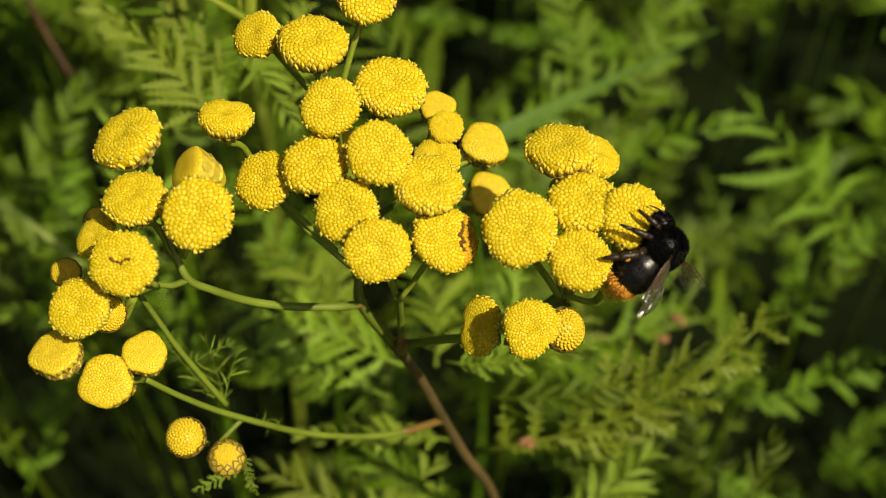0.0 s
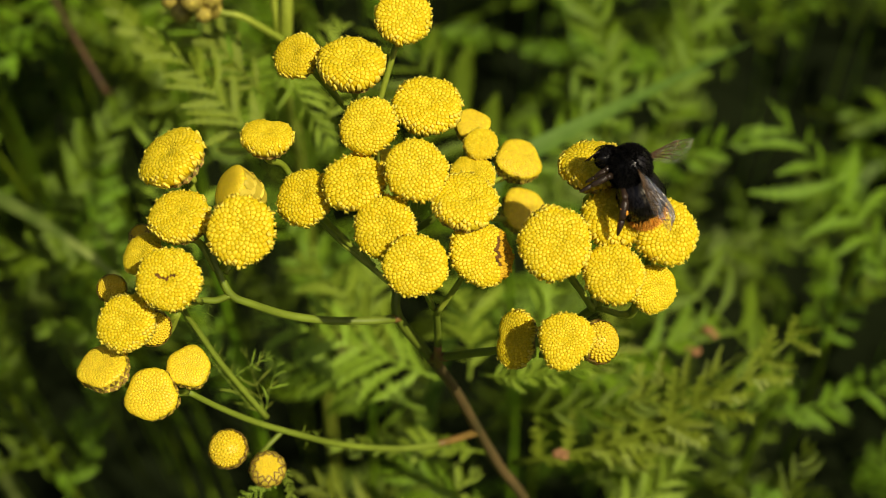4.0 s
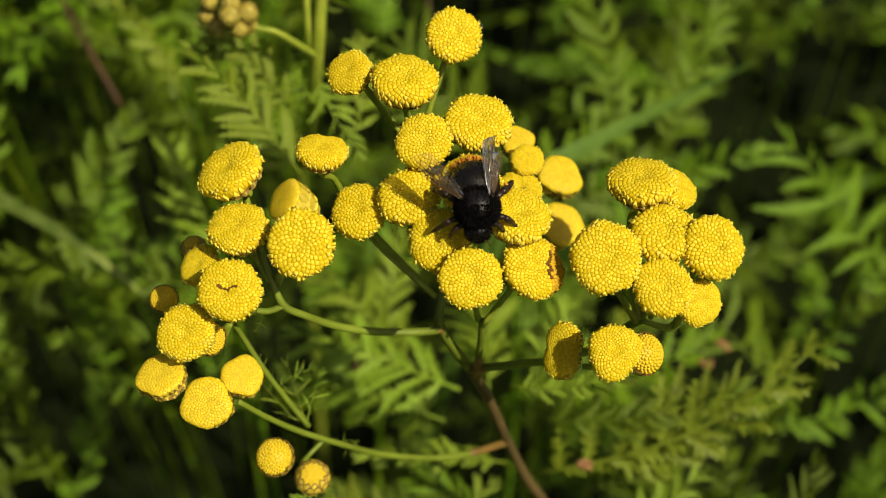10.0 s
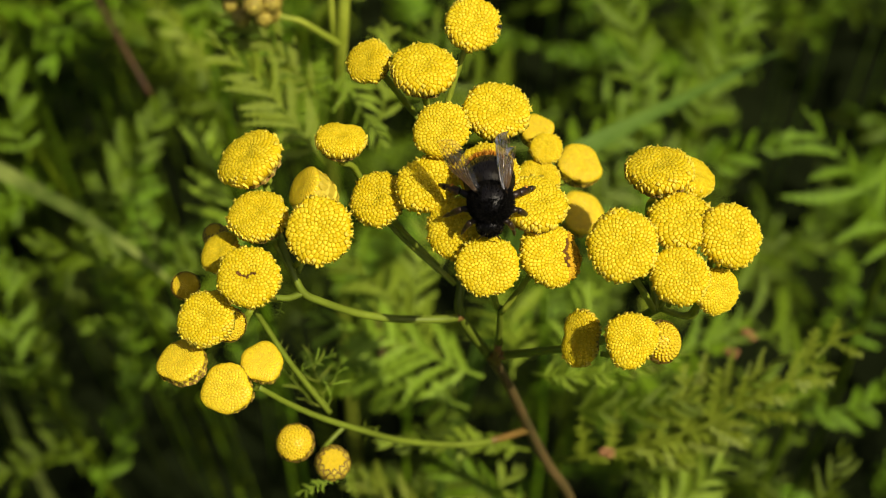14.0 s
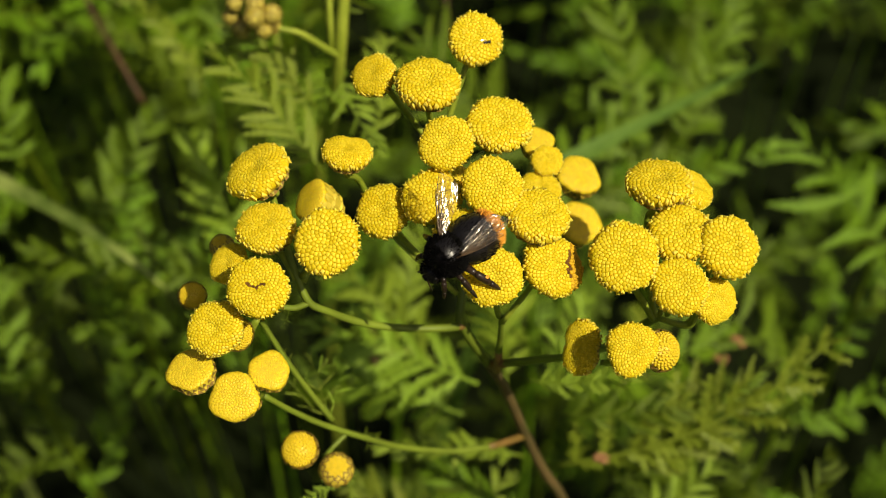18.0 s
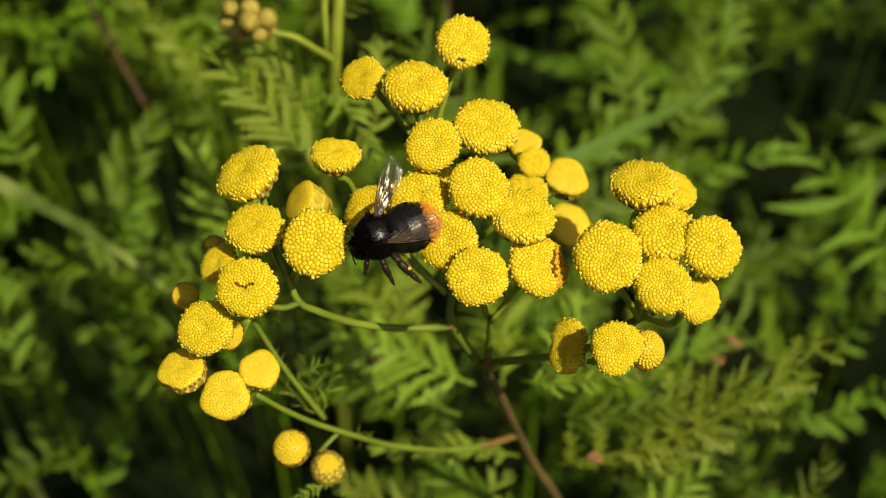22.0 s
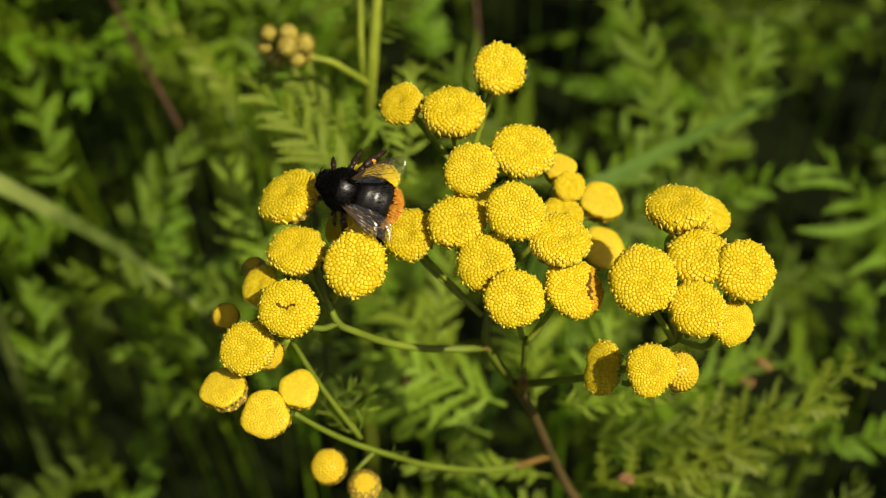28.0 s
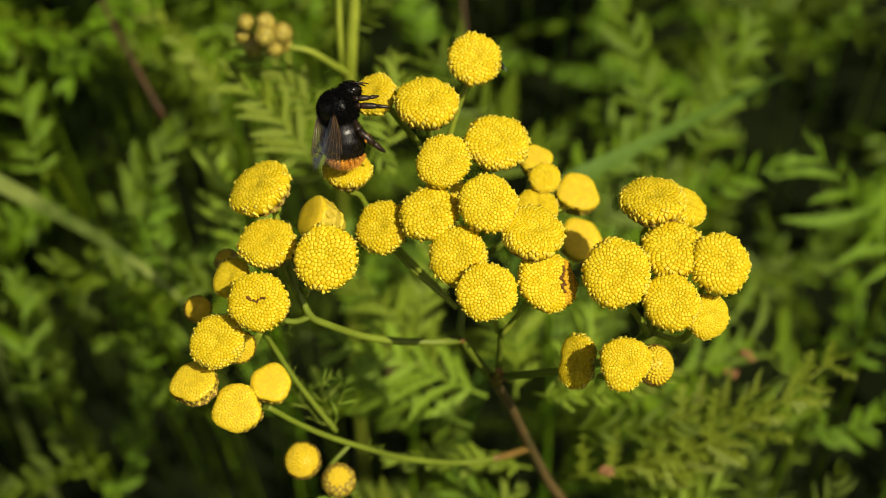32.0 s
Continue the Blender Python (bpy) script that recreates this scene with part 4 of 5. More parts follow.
def side_shoot(k, start, tip, roll, kind):
    """A shoot whose topmost leaf stands in the sun behind the flowers."""
    foot = mm(start)
    base = Vector((foot.x + 0.012 * math.sin(k * 2.3), foot.y + 0.03, 0))
    shoot = tagged(new("tansy_shoot"), "tansy shoot with a long sunlit toothed leaf behind the flowers", "plant", "sunlit shoots")
    shoot.location = base
    low = foot - base
    v, f = tube(spline([Vector((0, 0, 0)), Vector((0.004, -0.004, low.z * 0.6)), low + Vector((0, 0.012, -0.02)), low], 6), 0.0016, 0.0006, 7, 0.15)
    hang("stem", mesh_of("stem", v, f, LEAF), None, shoot)
    lay_leaf(shoot, foot, mm(tip), roll, LEAVES[kind][k % len(LEAVES[kind])], base)
    # smaller leaves lower on the stem
    rnd = random.Random(200 + k)
    for j in range(4):
        o = foot + Vector((0, 0.010, -0.025 - 0.022 * j))
        a = 2.2 * j + rnd.uniform(0, 6)
        lay_leaf(shoot, o, o + Vector((math.cos(a), math.sin(a), rnd.uniform(0, 0.5))) * rnd.uniform(0.04, 0.06), rnd.uniform(-30, 30), LEAVES["broad"][(k + j) % 6], base)


def seen(p, half=0.40):
    """Whether a place falls in the camera's view, which the added tall shoots are kept out of."""
    far = p - Vector((0, 0, 0.8))
    return abs(far.x) < half * far.length and abs(far.y * 0.788 + far.z * 0.616) < 0.26 * far.length


def shoot_spots(rnd, tries, gap, xs, ys):
    spots = []
    for i in range(tries):
        x, y = rnd.uniform(*xs), rnd.uniform(*ys)
        if all((x - a) ** 2 + (y - b) ** 2 > gap * gap for a, b in spots):
            spots.append((x, y))
    return spots


def undergrowth():
    """Leafy shoots that fill the ground behind and under the flowers: a low layer and taller clumps, with unseen tall
    shoots added for shade.
    """
    rnd = random.Random(4)
    low = shoot_spots(rnd, 1200, 0.046, (-0.36, 0.36), (0.0, 0.80))
    clumps = shoot_spots(rnd, 2600, 0.026, (-0.34, 0.34), (0.0, 0.72))
    # tall shoots added out of view, only to shade the leaves behind
    tall = shoot_spots(rnd, 60, 0.038, (-0.17, 0.0), (-0.03, 0.105)) + shoot_spots(rnd, 60, 0.038, (0.21, 0.33), (-0.02, 0.20))
    stems = []
    for k in range(3):
        v, f = tube([Vector((0.03 * math.sin(2 * t / 8 + k), 0.03 * math.cos(1.5 * t / 8 + k) - 0.03 * math.cos(k), t / 8)) for t in range(9)], 0.0010, 0.0007, 6)
        stems.append(mesh_of("stem", v, f, LEAF))
    layers = [(p, "low") for p in low] + [(p, "clump") for p in clumps] + [(p, "tall") for p in tall]
    for i, ((x, y), layer) in enumerate(layers):
        depth = rnd.uniform(0.60, 0.74) if layer == "low" else rnd.uniform(0.34, 0.45) + 0.10 * abs(noise.noise(Vector((x * 9, y * 9, 2.2))))
        top = max(0.10, 0.8 - (depth - 0.616 * y) / 0.788)
        if layer == "tall":
            top = 0.54 - 0.4 * max(0.0, y) if x < 0.1 else 0.56
        turned = Matrix.Translation((x, y, 0)) @ Matrix.Rotation(rnd.uniform(0, 6.28), 4, "Z")
        leaves = []
        if layer == "tall" and any(seen(turned @ Vector((0, 0, top * k)), 0.35) for k in (0.6, 0.8, 1.0)):
            continue
        if any(in_view_gap(turned @ Vector((0, 0, top * k)), -9) for k in (0.5, 0.7, 0.9)):
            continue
        n = rnd.randint(16, 22)
        for j in range(n):
            h = top * (0.60 + 0.40 * j / (n - 1))
            if layer == "clump":
                h = top - 0.16 * (1 - j / (n - 1))
            a = j * 2.4 + rnd.uniform(-0.4, 0.4)
            length = rnd.uniform(0.055, 0.095) * (1 - 0.35 * j / n)
            rise = rnd.uniform(-0.2, 0.7) + 0.6 * j / n
            way = Vector((math.cos(a), math.sin(a), rise)).normalized()
            t = h / top
            o = Vector((0.03 * math.sin(2 * t + i % 3), 0.03 * math.cos(1.5 * t + i % 3) - 0.03 * math.cos(i % 3), 0)) * top
            o.z = h
            m = Matrix.Translation(o) @ basis(way, Vector((0, 0, 1))) @ pose(0, 0, 0, rnd.uniform(-60, 60)) @ Matrix.Diagonal((length, length, length, 1))
            turn = turned @ m
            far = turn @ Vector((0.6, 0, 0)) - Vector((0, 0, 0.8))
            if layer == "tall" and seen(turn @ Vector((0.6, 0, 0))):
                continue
            # the low layer is thinned by where a leaf falls in the camera's view
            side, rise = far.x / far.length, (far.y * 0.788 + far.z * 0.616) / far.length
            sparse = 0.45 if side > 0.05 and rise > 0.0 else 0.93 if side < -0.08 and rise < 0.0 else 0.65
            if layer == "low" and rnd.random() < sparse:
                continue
            if any(in_view_gap(turn @ Vector((u, v, 0)), THIN if layer == "clump" else -9) for u, v in ((0.35, 0), (0.65, 0), (0.9, 0), (0.5, 0.2), (0.5, -0.2))):
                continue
            leaves.append(m)
        if len(leaves) < (4 if layer == "low" else 0.45 * n):
            continue
        shoot = tagged(new("leafy_shoot"), "leafy green tansy shoot in the undergrowth, the tall unseen ones added for shade", "plant", "undergrowth shoots")
        shoot.matrix_basis = turned
        hang("stem", stems[i % 3], None, shoot, "", Matrix.Diagonal((top, top, top, 1)))
        for m in leaves:
            hang("leaf", LEAVES["broad"][rnd.randrange(6)], None, shoot, "", m)


def meadow():
    """The same undergrowth going on all round, as one mass of leaves."""
    rnd = random.Random(11)
    verts, faces = [], []
    shapes = []
    for me in LEAVES["broad"][:3]:
        shapes.append(([v.co.copy() for v in me.vertices], [tuple(p.vertices) for p in me.polygons]))
    for i in range(3800):
        x, y = rnd.uniform(-1.7, 1.7), rnd.uniform(-1.3, 2.1)
        if -0.42 < x < 0.42 and -0.12 < y < 0.88:
            continue
        h = rnd.uniform(0.03, 0.30) + 0.08 * noise.noise(Vector((x * 3, y * 3, 0)))
        a, length = rnd.uniform(0, 6.28), rnd.uniform(0.12, 0.20)
        m = Matrix.Translation((x, y, max(0.03, h))) @ basis(Vector((math.cos(a), math.sin(a), rnd.uniform(0.1, 0.9))), Vector((0, 0, 1))) @ Matrix.Diagonal((length, length, length, 1))
        vs, fs = shapes[i % 3]
        b = len(verts)
        verts += [m @ v for v in vs]
        faces += [tuple(k + b for k in f) for f in fs]
    tagged(new("undergrowth", mesh_of("undergrowth", verts, faces, LEAF)), "dense green leafy undergrowth stretching away", "plants", kind="stuff")


ground()
meadow()
tansy_plant()
budding_shoot()
for (width, pts), material, label in zip(GRASS_BLADES, (GRASS, PALE_LIT_GRASS), ("long folded dark green grass blade leaning behind the flowers", "long pale green grass blade with sunlit patches put into its colour, leaning among shaded leaves")):
    grass_blade(width, pts, material, label)
for pts in DRY_STEMS:
    dry_stem(pts)
for k, spec in enumerate(SHOOT_LEAVES):
    side_shoot(k, *spec)
undergrowth()


# ---- bumblebee ----
CHITIN = mat("black_chitin", ((0.004, 0.003, 0.003), (0.010, 0.008, 0.007)), 0.34, 900, 0.12, spec=0.5)
FUR = mat("black_fur", ((0.002, 0.002, 0.002), (0.006, 0.0055, 0.005)), 0.8, 900, 0.0, island=0.4, spec=0.05)
RED_FUR = mat("orange_fur", ((0.66, 0.27, 0.018), (0.88, 0.48, 0.06)), 0.6, 900, 0.0, leafy=0.2, island=0.25)
LEG = mat("dark_leg", ((0.010, 0.007, 0.005), (0.035, 0.020, 0.012)), 0.35, 900, 0.2)
POLLEN = mat("orange_pollen", ((0.65, 0.25, 0.02), (0.80, 0.38, 0.05)), 0.9, 2500, 0.5)
VEIN = mat("wing_vein", ((0.045, 0.027, 0.013), (0.10, 0.06, 0.03)), 0.3, 900, 0.0)
WING = bpy.data.materials.new("wing_membrane")
WING.use_nodes = True
_n, _l = WING.node_tree.nodes, WING.node_tree.links
_t, _g, _m = _n.new("ShaderNodeBsdfTransparent"), _n.new("ShaderNodeBsdfGlossy"), _n.new("ShaderNodeMixShader")
_t.inputs[0].default_value = (0.95, 0.91, 0.83, 1)
_g.inputs["Roughness"].default_value = 0.20
_g.inputs["Color"].default_value = (0.9, 0.85, 0.75, 1)
_f, _w = _n.new("ShaderNodeFresnel"), _n.new("ShaderNodeTexNoise")
_f.inputs[0].default_value = 1.55
_w.inputs["Scale"].default_value = 900
_b = _n.new("ShaderNodeBump")
_b.inputs["Strength"].default_value, _b.inputs["Distance"].default_value = 0.9, 0.0006
_tc = _n.new("ShaderNodeTexCoord")
_mp = _n.new("ShaderNodeMapping")
_mp.inputs["Scale"].default_value = (0.3, 1.0, 1.0)
_l.new(_tc.outputs["Object"], _mp.inputs["Vector"])
_l.new(_mp.outputs[0], _w.inputs["Vector"])
_l.new(_w.outputs[0], _b.inputs["Height"])
_l.new(_b.outputs[0], _g.inputs["Normal"])
_mm = _n.new("ShaderNodeMath")
_mm.operation = "MULTIPLY_ADD"
_mm.inputs[1].default_value, _mm.inputs[2].default_value = 0.7, 0.11
_l.new(_f.outputs[0], _mm.inputs[0])
_l.new(_mm.outputs[0], _m.inputs[0])
_l.new(_t.outputs[0], _m.inputs[1])
_l.new(_g.outputs[0], _m.inputs[2])
_d, _m2 = _n.new("ShaderNodeBsdfTranslucent"), _n.new("ShaderNodeMixShader")
_d.inputs[0].default_value = (0.80, 0.74, 0.62, 1)
_d2, _m3 = _n.new("ShaderNodeBsdfDiffuse"), _n.new("ShaderNodeMixShader")
_d2.inputs[0].default_value = (0.80, 0.74, 0.62, 1)
_m3.inputs[0].default_value = 0.6
_m2.inputs[0].default_value = 0.022
_l.new(_d.outputs[0], _m3.inputs[1])
_l.new(_d2.outputs[0], _m3.inputs[2])
_l.new(_m.outputs[0], _m2.inputs[1])
_l.new(_m3.outputs[0], _m2.inputs[2])
_l.new(_m2.outputs[0], _n["Material Output"].inputs["Surface"])


def fur_mesh(centre, radii, count, length, seed, keep=None, sweep=-0.5, material=None, thick=0.00006):
    """Short hairs standing on an ovoid, swept backwards."""
    rnd = random.Random(seed)
    verts, faces = [], []
    while len(faces) < count * 2:
        q = Vector((rnd.gauss(0, 1), rnd.gauss(0, 1), rnd.gauss(0, 1))).normalized()
        if keep and not keep(q, rnd):
            continue
        p = Vector(centre) + Vector((q.x * radii[0], q.y * radii[1], q.z * radii[2])) * 0.97
        n = Vector((q.x / radii[0], q.y / radii[1], q.z / radii[2])).normalized()
        d = (n + Vector((sweep, 0, 0)) + Vector((rnd.uniform(-1, 1), rnd.uniform(-1, 1), rnd.uniform(-1, 1))) * 0.35).normalized()
        s = d.cross(Vector((rnd.uniform(-1, 1), rnd.uniform(-1, 1), rnd.uniform(-1, 1)))).normalized() * thick
        ln = length * rnd.uniform(0.6, 1.15)
        b = len(verts)
        mid = p + d * ln * 0.6
        tip = p + d * ln + Vector((sweep, 0, -0.2)) * ln * 0.25
        verts += [p - s, p + s, mid + s * 0.8, mid - s * 0.8, tip]
        faces += [(b, b + 1, b + 2, b + 3), (b + 3, b + 2, b + 4)]
    return mesh_of("fur", verts, faces, material or FUR, False)


def wing_mesh(name, length, width, seed):
    """A wing along -x from its root, a membrane with raised veins."""
    verts, faces = [], []
    n, side = 16, (1 if width > 0 else -1)

    def edge(u):
        lead = abs(width) * 0.18 * math.sin(math.pi * u)
        trail = -abs(width) * (0.15 + 0.85 * math.sin(math.pi * min(1, u * 0.62 + 0.05)) ** 1.3) * (1 - max(0, (u - 0.75) / 0.25) ** 2.2)
        return side * lead, side * min(trail, lead - 0.0001)

    for i in range(n + 1):
        u = i / n
        a, b = edge(u)
        for k in range(5):
            y = a + (b - a) * k / 4
            verts.append(Vector((-length * u, y, 0.0003 * math.sin(u * 5 + k * 1.3) * u + 0.00012 * (k % 2))))
    for i in range(n):
        for k in range(4):
            c = i * 5 + k
            faces.append((c, c + 1, c + 6, c + 5))
    membrane = mesh_of(name, verts, faces, WING)
    veins = []
    for frac, stop in ((0.0, 0.95), (0.18, 0.9), (0.42, 0.8), (0.70, 0.7), (1.0, 0.6)):
        pts = []
        for i in range(9):
            u = stop * i / 8
            a, b = edge(u)
            pts.append(Vector((-length * u, a + (b - a) * frac * min(1, 0.3 + u), 0.00016)))
        veins.append(tube(pts, 0.00009 if frac else 0.00014, 0.00004, 4))
    for u, f0, f1 in ((0.55, 0.0, 0.42), (0.68, 0.18, 0.70), (0.45, 0.42, 1.0), (0.8, 0.0, 0.42)):
        a, b = edge(u)
        k = min(1, 0.3 + u)
        veins.append(tube([Vector((-length * u, a + (b - a) * f0 * k, 0.00016)), Vector((-length * (u + 0.05), a + (b - a) * f1 * k, 0.00016))], 0.00006, 0.00006, 4))
    return membrane, [mesh_of("vein", v, f, VEIN) for v, f in veins]


def leg_mesh(name, joints, radii):
    pts = [Vector(j) * 0.001 for j in joints]
    verts, faces = [], []
    for i in range(len(pts) - 1):
        a, b = pts[i], pts[i + 1]
        r0, r1 = radii[i] * 0.001, radii[i + 1] * 0.001
        line = [a.lerp(b, t) for t in (0, 0.15, 0.5, 0.85, 1)]
        v, f = tube(line, r0, r1, 7)
        for k in range(5):
            swell = (0.75, 1.05, 1.15, 1.0, 0.7)[k]
            for j in range(7):
                v[k * 7 + j] = line[k] + (v[k * 7 + j] - line[k]) * swell
        faces += [tuple(x + len(verts) for x in t) for t in f]
        verts += v
    # bristles
    rnd = random.Random(len(verts))
    for i in range(len(pts) - 1):
        for _ in range(26):
            t = rnd.random()
            o = pts[i].lerp(pts[i + 1], t)
            d = Vector((rnd.uniform(-1, 1), rnd.uniform(-1, 1), rnd.uniform(-1, 1))).normalized()
            b = len(verts)
            s = d.orthogonal().normalized() * 0.00003
            verts += [o - s, o + s, o + d * (radii[i] * 0.001 + 0.0004)]
            faces.append((b, b + 1, b + 2))
    return mesh_of(name, verts, faces, LEG, True)


def bumblebee():
    bee = tagged(new("bumblebee"), "black furry bumblebee with an orange-red tail on the yellow flowers", "bumblebee")
    bee.location = (0, 0.1, 0.7)
    bee.scale = (0.76, 0.76, 0.76)
    v, f = ovoid((0, 0, 0), (0.0034, 0.0036, 0.0035))
    thorax = hang("thorax", mesh_of("thorax", v, f, CHITIN), None, bee, "shiny black thorax in dense black fur")
    bald = lambda q, r: not (q.z > 0.74 and abs(q.y) < 0.50 and -0.55 < q.x < 0.35 and r.random() < 0.88)
    tagged(hang("fur", fur_mesh((0, 0, 0), (0.0034, 0.0036, 0.0035), 9000, 0.0009, 1, bald, -0.5), None, thorax), kind="stuff")
    rings = lambda q: 1 + 0.018 * math.cos(q.x * 15)
    v, f = ovoid((-0.0058, 0, -0.0004), (0.0051, 0.0044, 0.0039), 28, 24, rings)
    abdomen = hang("abdomen", mesh_of("abdomen", v, f, CHITIN), None, bee, "glossy black ringed abdomen")
    tagged(hang("fur", fur_mesh((-0.0058, 0, -0.0004), (0.0051, 0.0044, 0.0039), 2200, 0.0006, 2, lambda q, r: q.x > -0.60 and r.random() < (0.95 if q.z < 0.3 else 0.35), -1.2), None, abdomen), kind="stuff")
    tagged(hang("tail_fur", fur_mesh((-0.0058, 0, -0.0004), (0.0051, 0.0044, 0.0039), 3000, 0.0011, 3, lambda q, r: q.x < -0.62 + r.uniform(-0.08, 0.08), -0.6, RED_FUR), None, abdomen, "orange-red tail fur"), kind="stuff")
    v, f = ovoid((0.0031, 0, -0.0026), (0.0016, 0.0021, 0.0019), 10, 16)
    head = hang("head", mesh_of("head", v, f, CHITIN), None, bee)
    tagged(hang("fur", fur_mesh((0.0031, 0, -0.0026), (0.0016, 0.0021, 0.0019), 1600, 0.0006, 4, None, 0.1), None, head), kind="stuff")
    for s in (1, -1):
        v, f = ovoid((0.0036, s * 0.0017, -0.0027), (0.0006, 0.0005, 0.0011), 8, 12)
        hang("eye", mesh_of("eye", v, f, CHITIN), None, head)
        v, f = tube(spline([Vector((0.0044, s * 0.0005, -0.0026)), Vector((0.0048, s * 0.0011, -0.0028)), Vector((0.0048, s * 0.0018, -0.0040)), Vector((0.0046, s * 0.0021, -0.0053))], 4), 0.00016, 0.00012, 6)
        hang("antenna", mesh_of("antenna", v, f, LEG), None, head)
    v, f = tube([Vector((0.0042, 0, -0.0039)), Vector((0.0043, 0, -0.0051)), Vector((0.0039, 0, -0.0062))], 0.0003, 0.0001, 6)
    hang("proboscis", mesh_of("proboscis", v, f, LEG), None, head)
    legs, wings = [], []
    shapes = (
        ("front_leg", (1.8, 1.2, -1.8), [(0, 0, 0), (0.7, 2.1, -0.3), (1.0, 3.1, -2.2), (1.2, 3.5, -4.0)], (0.48, 0.55, 0.42, 0.16)),
        ("middle_leg", (0.2, 1.6, -2.0), [(0, 0, 0), (0.4, 3.2, 0.3), (0.2, 5.0, -2.2), (0.0, 6.2, -3.9)], (0.50, 0.60, 0.46, 0.16)),
        ("hind_leg", (-1.4, 1.6, -2.0), [(0, 0, 0), (-1.6, 3.4, 0.6), (-3.6, 5.4, -1.4), (-5.2, 6.6, -3.4)], (0.55, 0.68, 0.68, 0.20)),
    )
    for s in (1, -1):
        for name, root, joints, radii in shapes:
            me = leg_mesh(name, [(x, s * y, z) for x, y, z in joints], radii)
            leg = hang(name, me, None, bee, "", Matrix.Translation(Vector((root[0], s * root[1], root[2])) * 0.001))
            legs.append(leg)
            if name == "hind_leg":
                v, f = ovoid((-0.0028, s * 0.0046, -0.0004), (0.0009, 0.0005, 0.0006), 8, 10)
                hang("pollen_basket", mesh_of("pollen_basket", v, f, POLLEN), None, leg, "orange pollen load")
        for name, ln, wd, back in (("forewing", 0.0116, 0.0032, 0.0), ("hindwing", 0.0085, 0.0022, 0.0006)):
            membrane, veins = wing_mesh(name, ln, wd * s, s)
            wing = hang(name, membrane, None, bee, "smoky translucent wing")
            for vein in veins:
                hang("vein", vein, None, wing)
            wing.location = (-0.0004 - back, s * 0.0024, 0.0024 - back * 0.3)
            wings.append((wing, s, back))
    return bee, abdomen, legs, wings


def small_fly():
    fly = tagged(new("small_fly"), "tiny dark fly walking on a yellow flower", "fly")
    fly.location = (0, 0.14, 0.68)
    for name, c, rad in (("head", (0.00042, 0, 0), (0.00013, 0.00018, 0.00015)), ("thorax", (0.00014, 0, 0.00003), (0.00024, 0.00019, 0.00018)), ("abdomen", (-0.00035, 0, -0.00003), (0.00038, 0.00018, 0.00016))):
        v, f = ovoid(c, rad, 8, 10)
        hang(name, mesh_of(name, v, f, CHITIN), None, fly)
    for s in (1, -1):
        v = [Vector((0.0001, s * 0.0001, 0.0002)), Vector((-0.0004, s * 0.00034, 0.00024)), Vector((-0.0009, s * 0.00034, 0.00022)), Vector((-0.001, s * 0.00016, 0.0002)), Vector((-0.0004, s * 0.00004, 0.00022))]
        hang("wing", mesh_of("wing", v, [(0, 1, 4), (1, 2, 3, 4)], WING), None, fly, "clear wing")
        for k in (0.0003, 0.0001, -0.00012):
            v, f = tube([Vector((k, s * 0.00012, -0.0001)), Vector((k * 1.5, s * 0.00035, 0.00002)), Vector((k * 2, s * 0.0005, -0.00028))], 0.00004, 0.00002, 5)
            hang("leg", mesh_of("leg", v, f, LEG), None, fly)
    return fly


BEE, ABDOMEN, LEGS, WINGS = bumblebee()
FLY = small_fly()
FLY_ROWS = [
    (0, pose(0.00642, 0.14452, 0.66939, 53, 9, 78)),
    (3.5, pose(0.00730, 0.14556, 0.66961, 54, 8, 79)),
    (6, pose(0.00630, 0.14440, 0.66943, 53, 8, 78)),
    (9, pose(0.00645, 0.14423, 0.66928, 53, -11, 93)),
    (11, pose(0.00682, 0.14259, 0.66869, 51, -23, 103)),
    (13, pose(0.00685, 0.14131, 0.66844, 43, 35, 53)),
    (15.5, pose(0.00667, 0.14117, 0.66849, 51, 22, 69)),
    (16, pose(0.00650, 0.14172, 0.66887, 53, -11, 93)),
    (17, pose(0.00656, 0.14092, 0.66852, 44, 35, 54)),
    (18, pose(0.00466, 0.14022, 0.66921, 21, 4, 12)),
    (19, pose(0.00483, 0.13901, 0.66852, 12, -19, 82)),
    (20, pose(0.00467, 0.13889, 0.66854, 12, -19, 82)),
    (21, pose(0.00414, 0.13846, 0.66847, 22, 1, 21)),
    (22, pose(0.00281, 0.13796, 0.66848, 19, 11, -6)),
    (23, pose(0.00183, 0.14097, 0.67000, 8, -21, 93)),
    (24, pose(0.00475, 0.14018, 0.66914, 17, 15, -15)),
    (26, pose(0.00577, 0.14027, 0.66871, 21, 8, 4)),
    (29, pose(0.00723, 0.14157, 0.66804, 49, -28, 108)),
    (32, pose(0.00723, 0.14089, 0.66777, 49, -28, 107)),
]
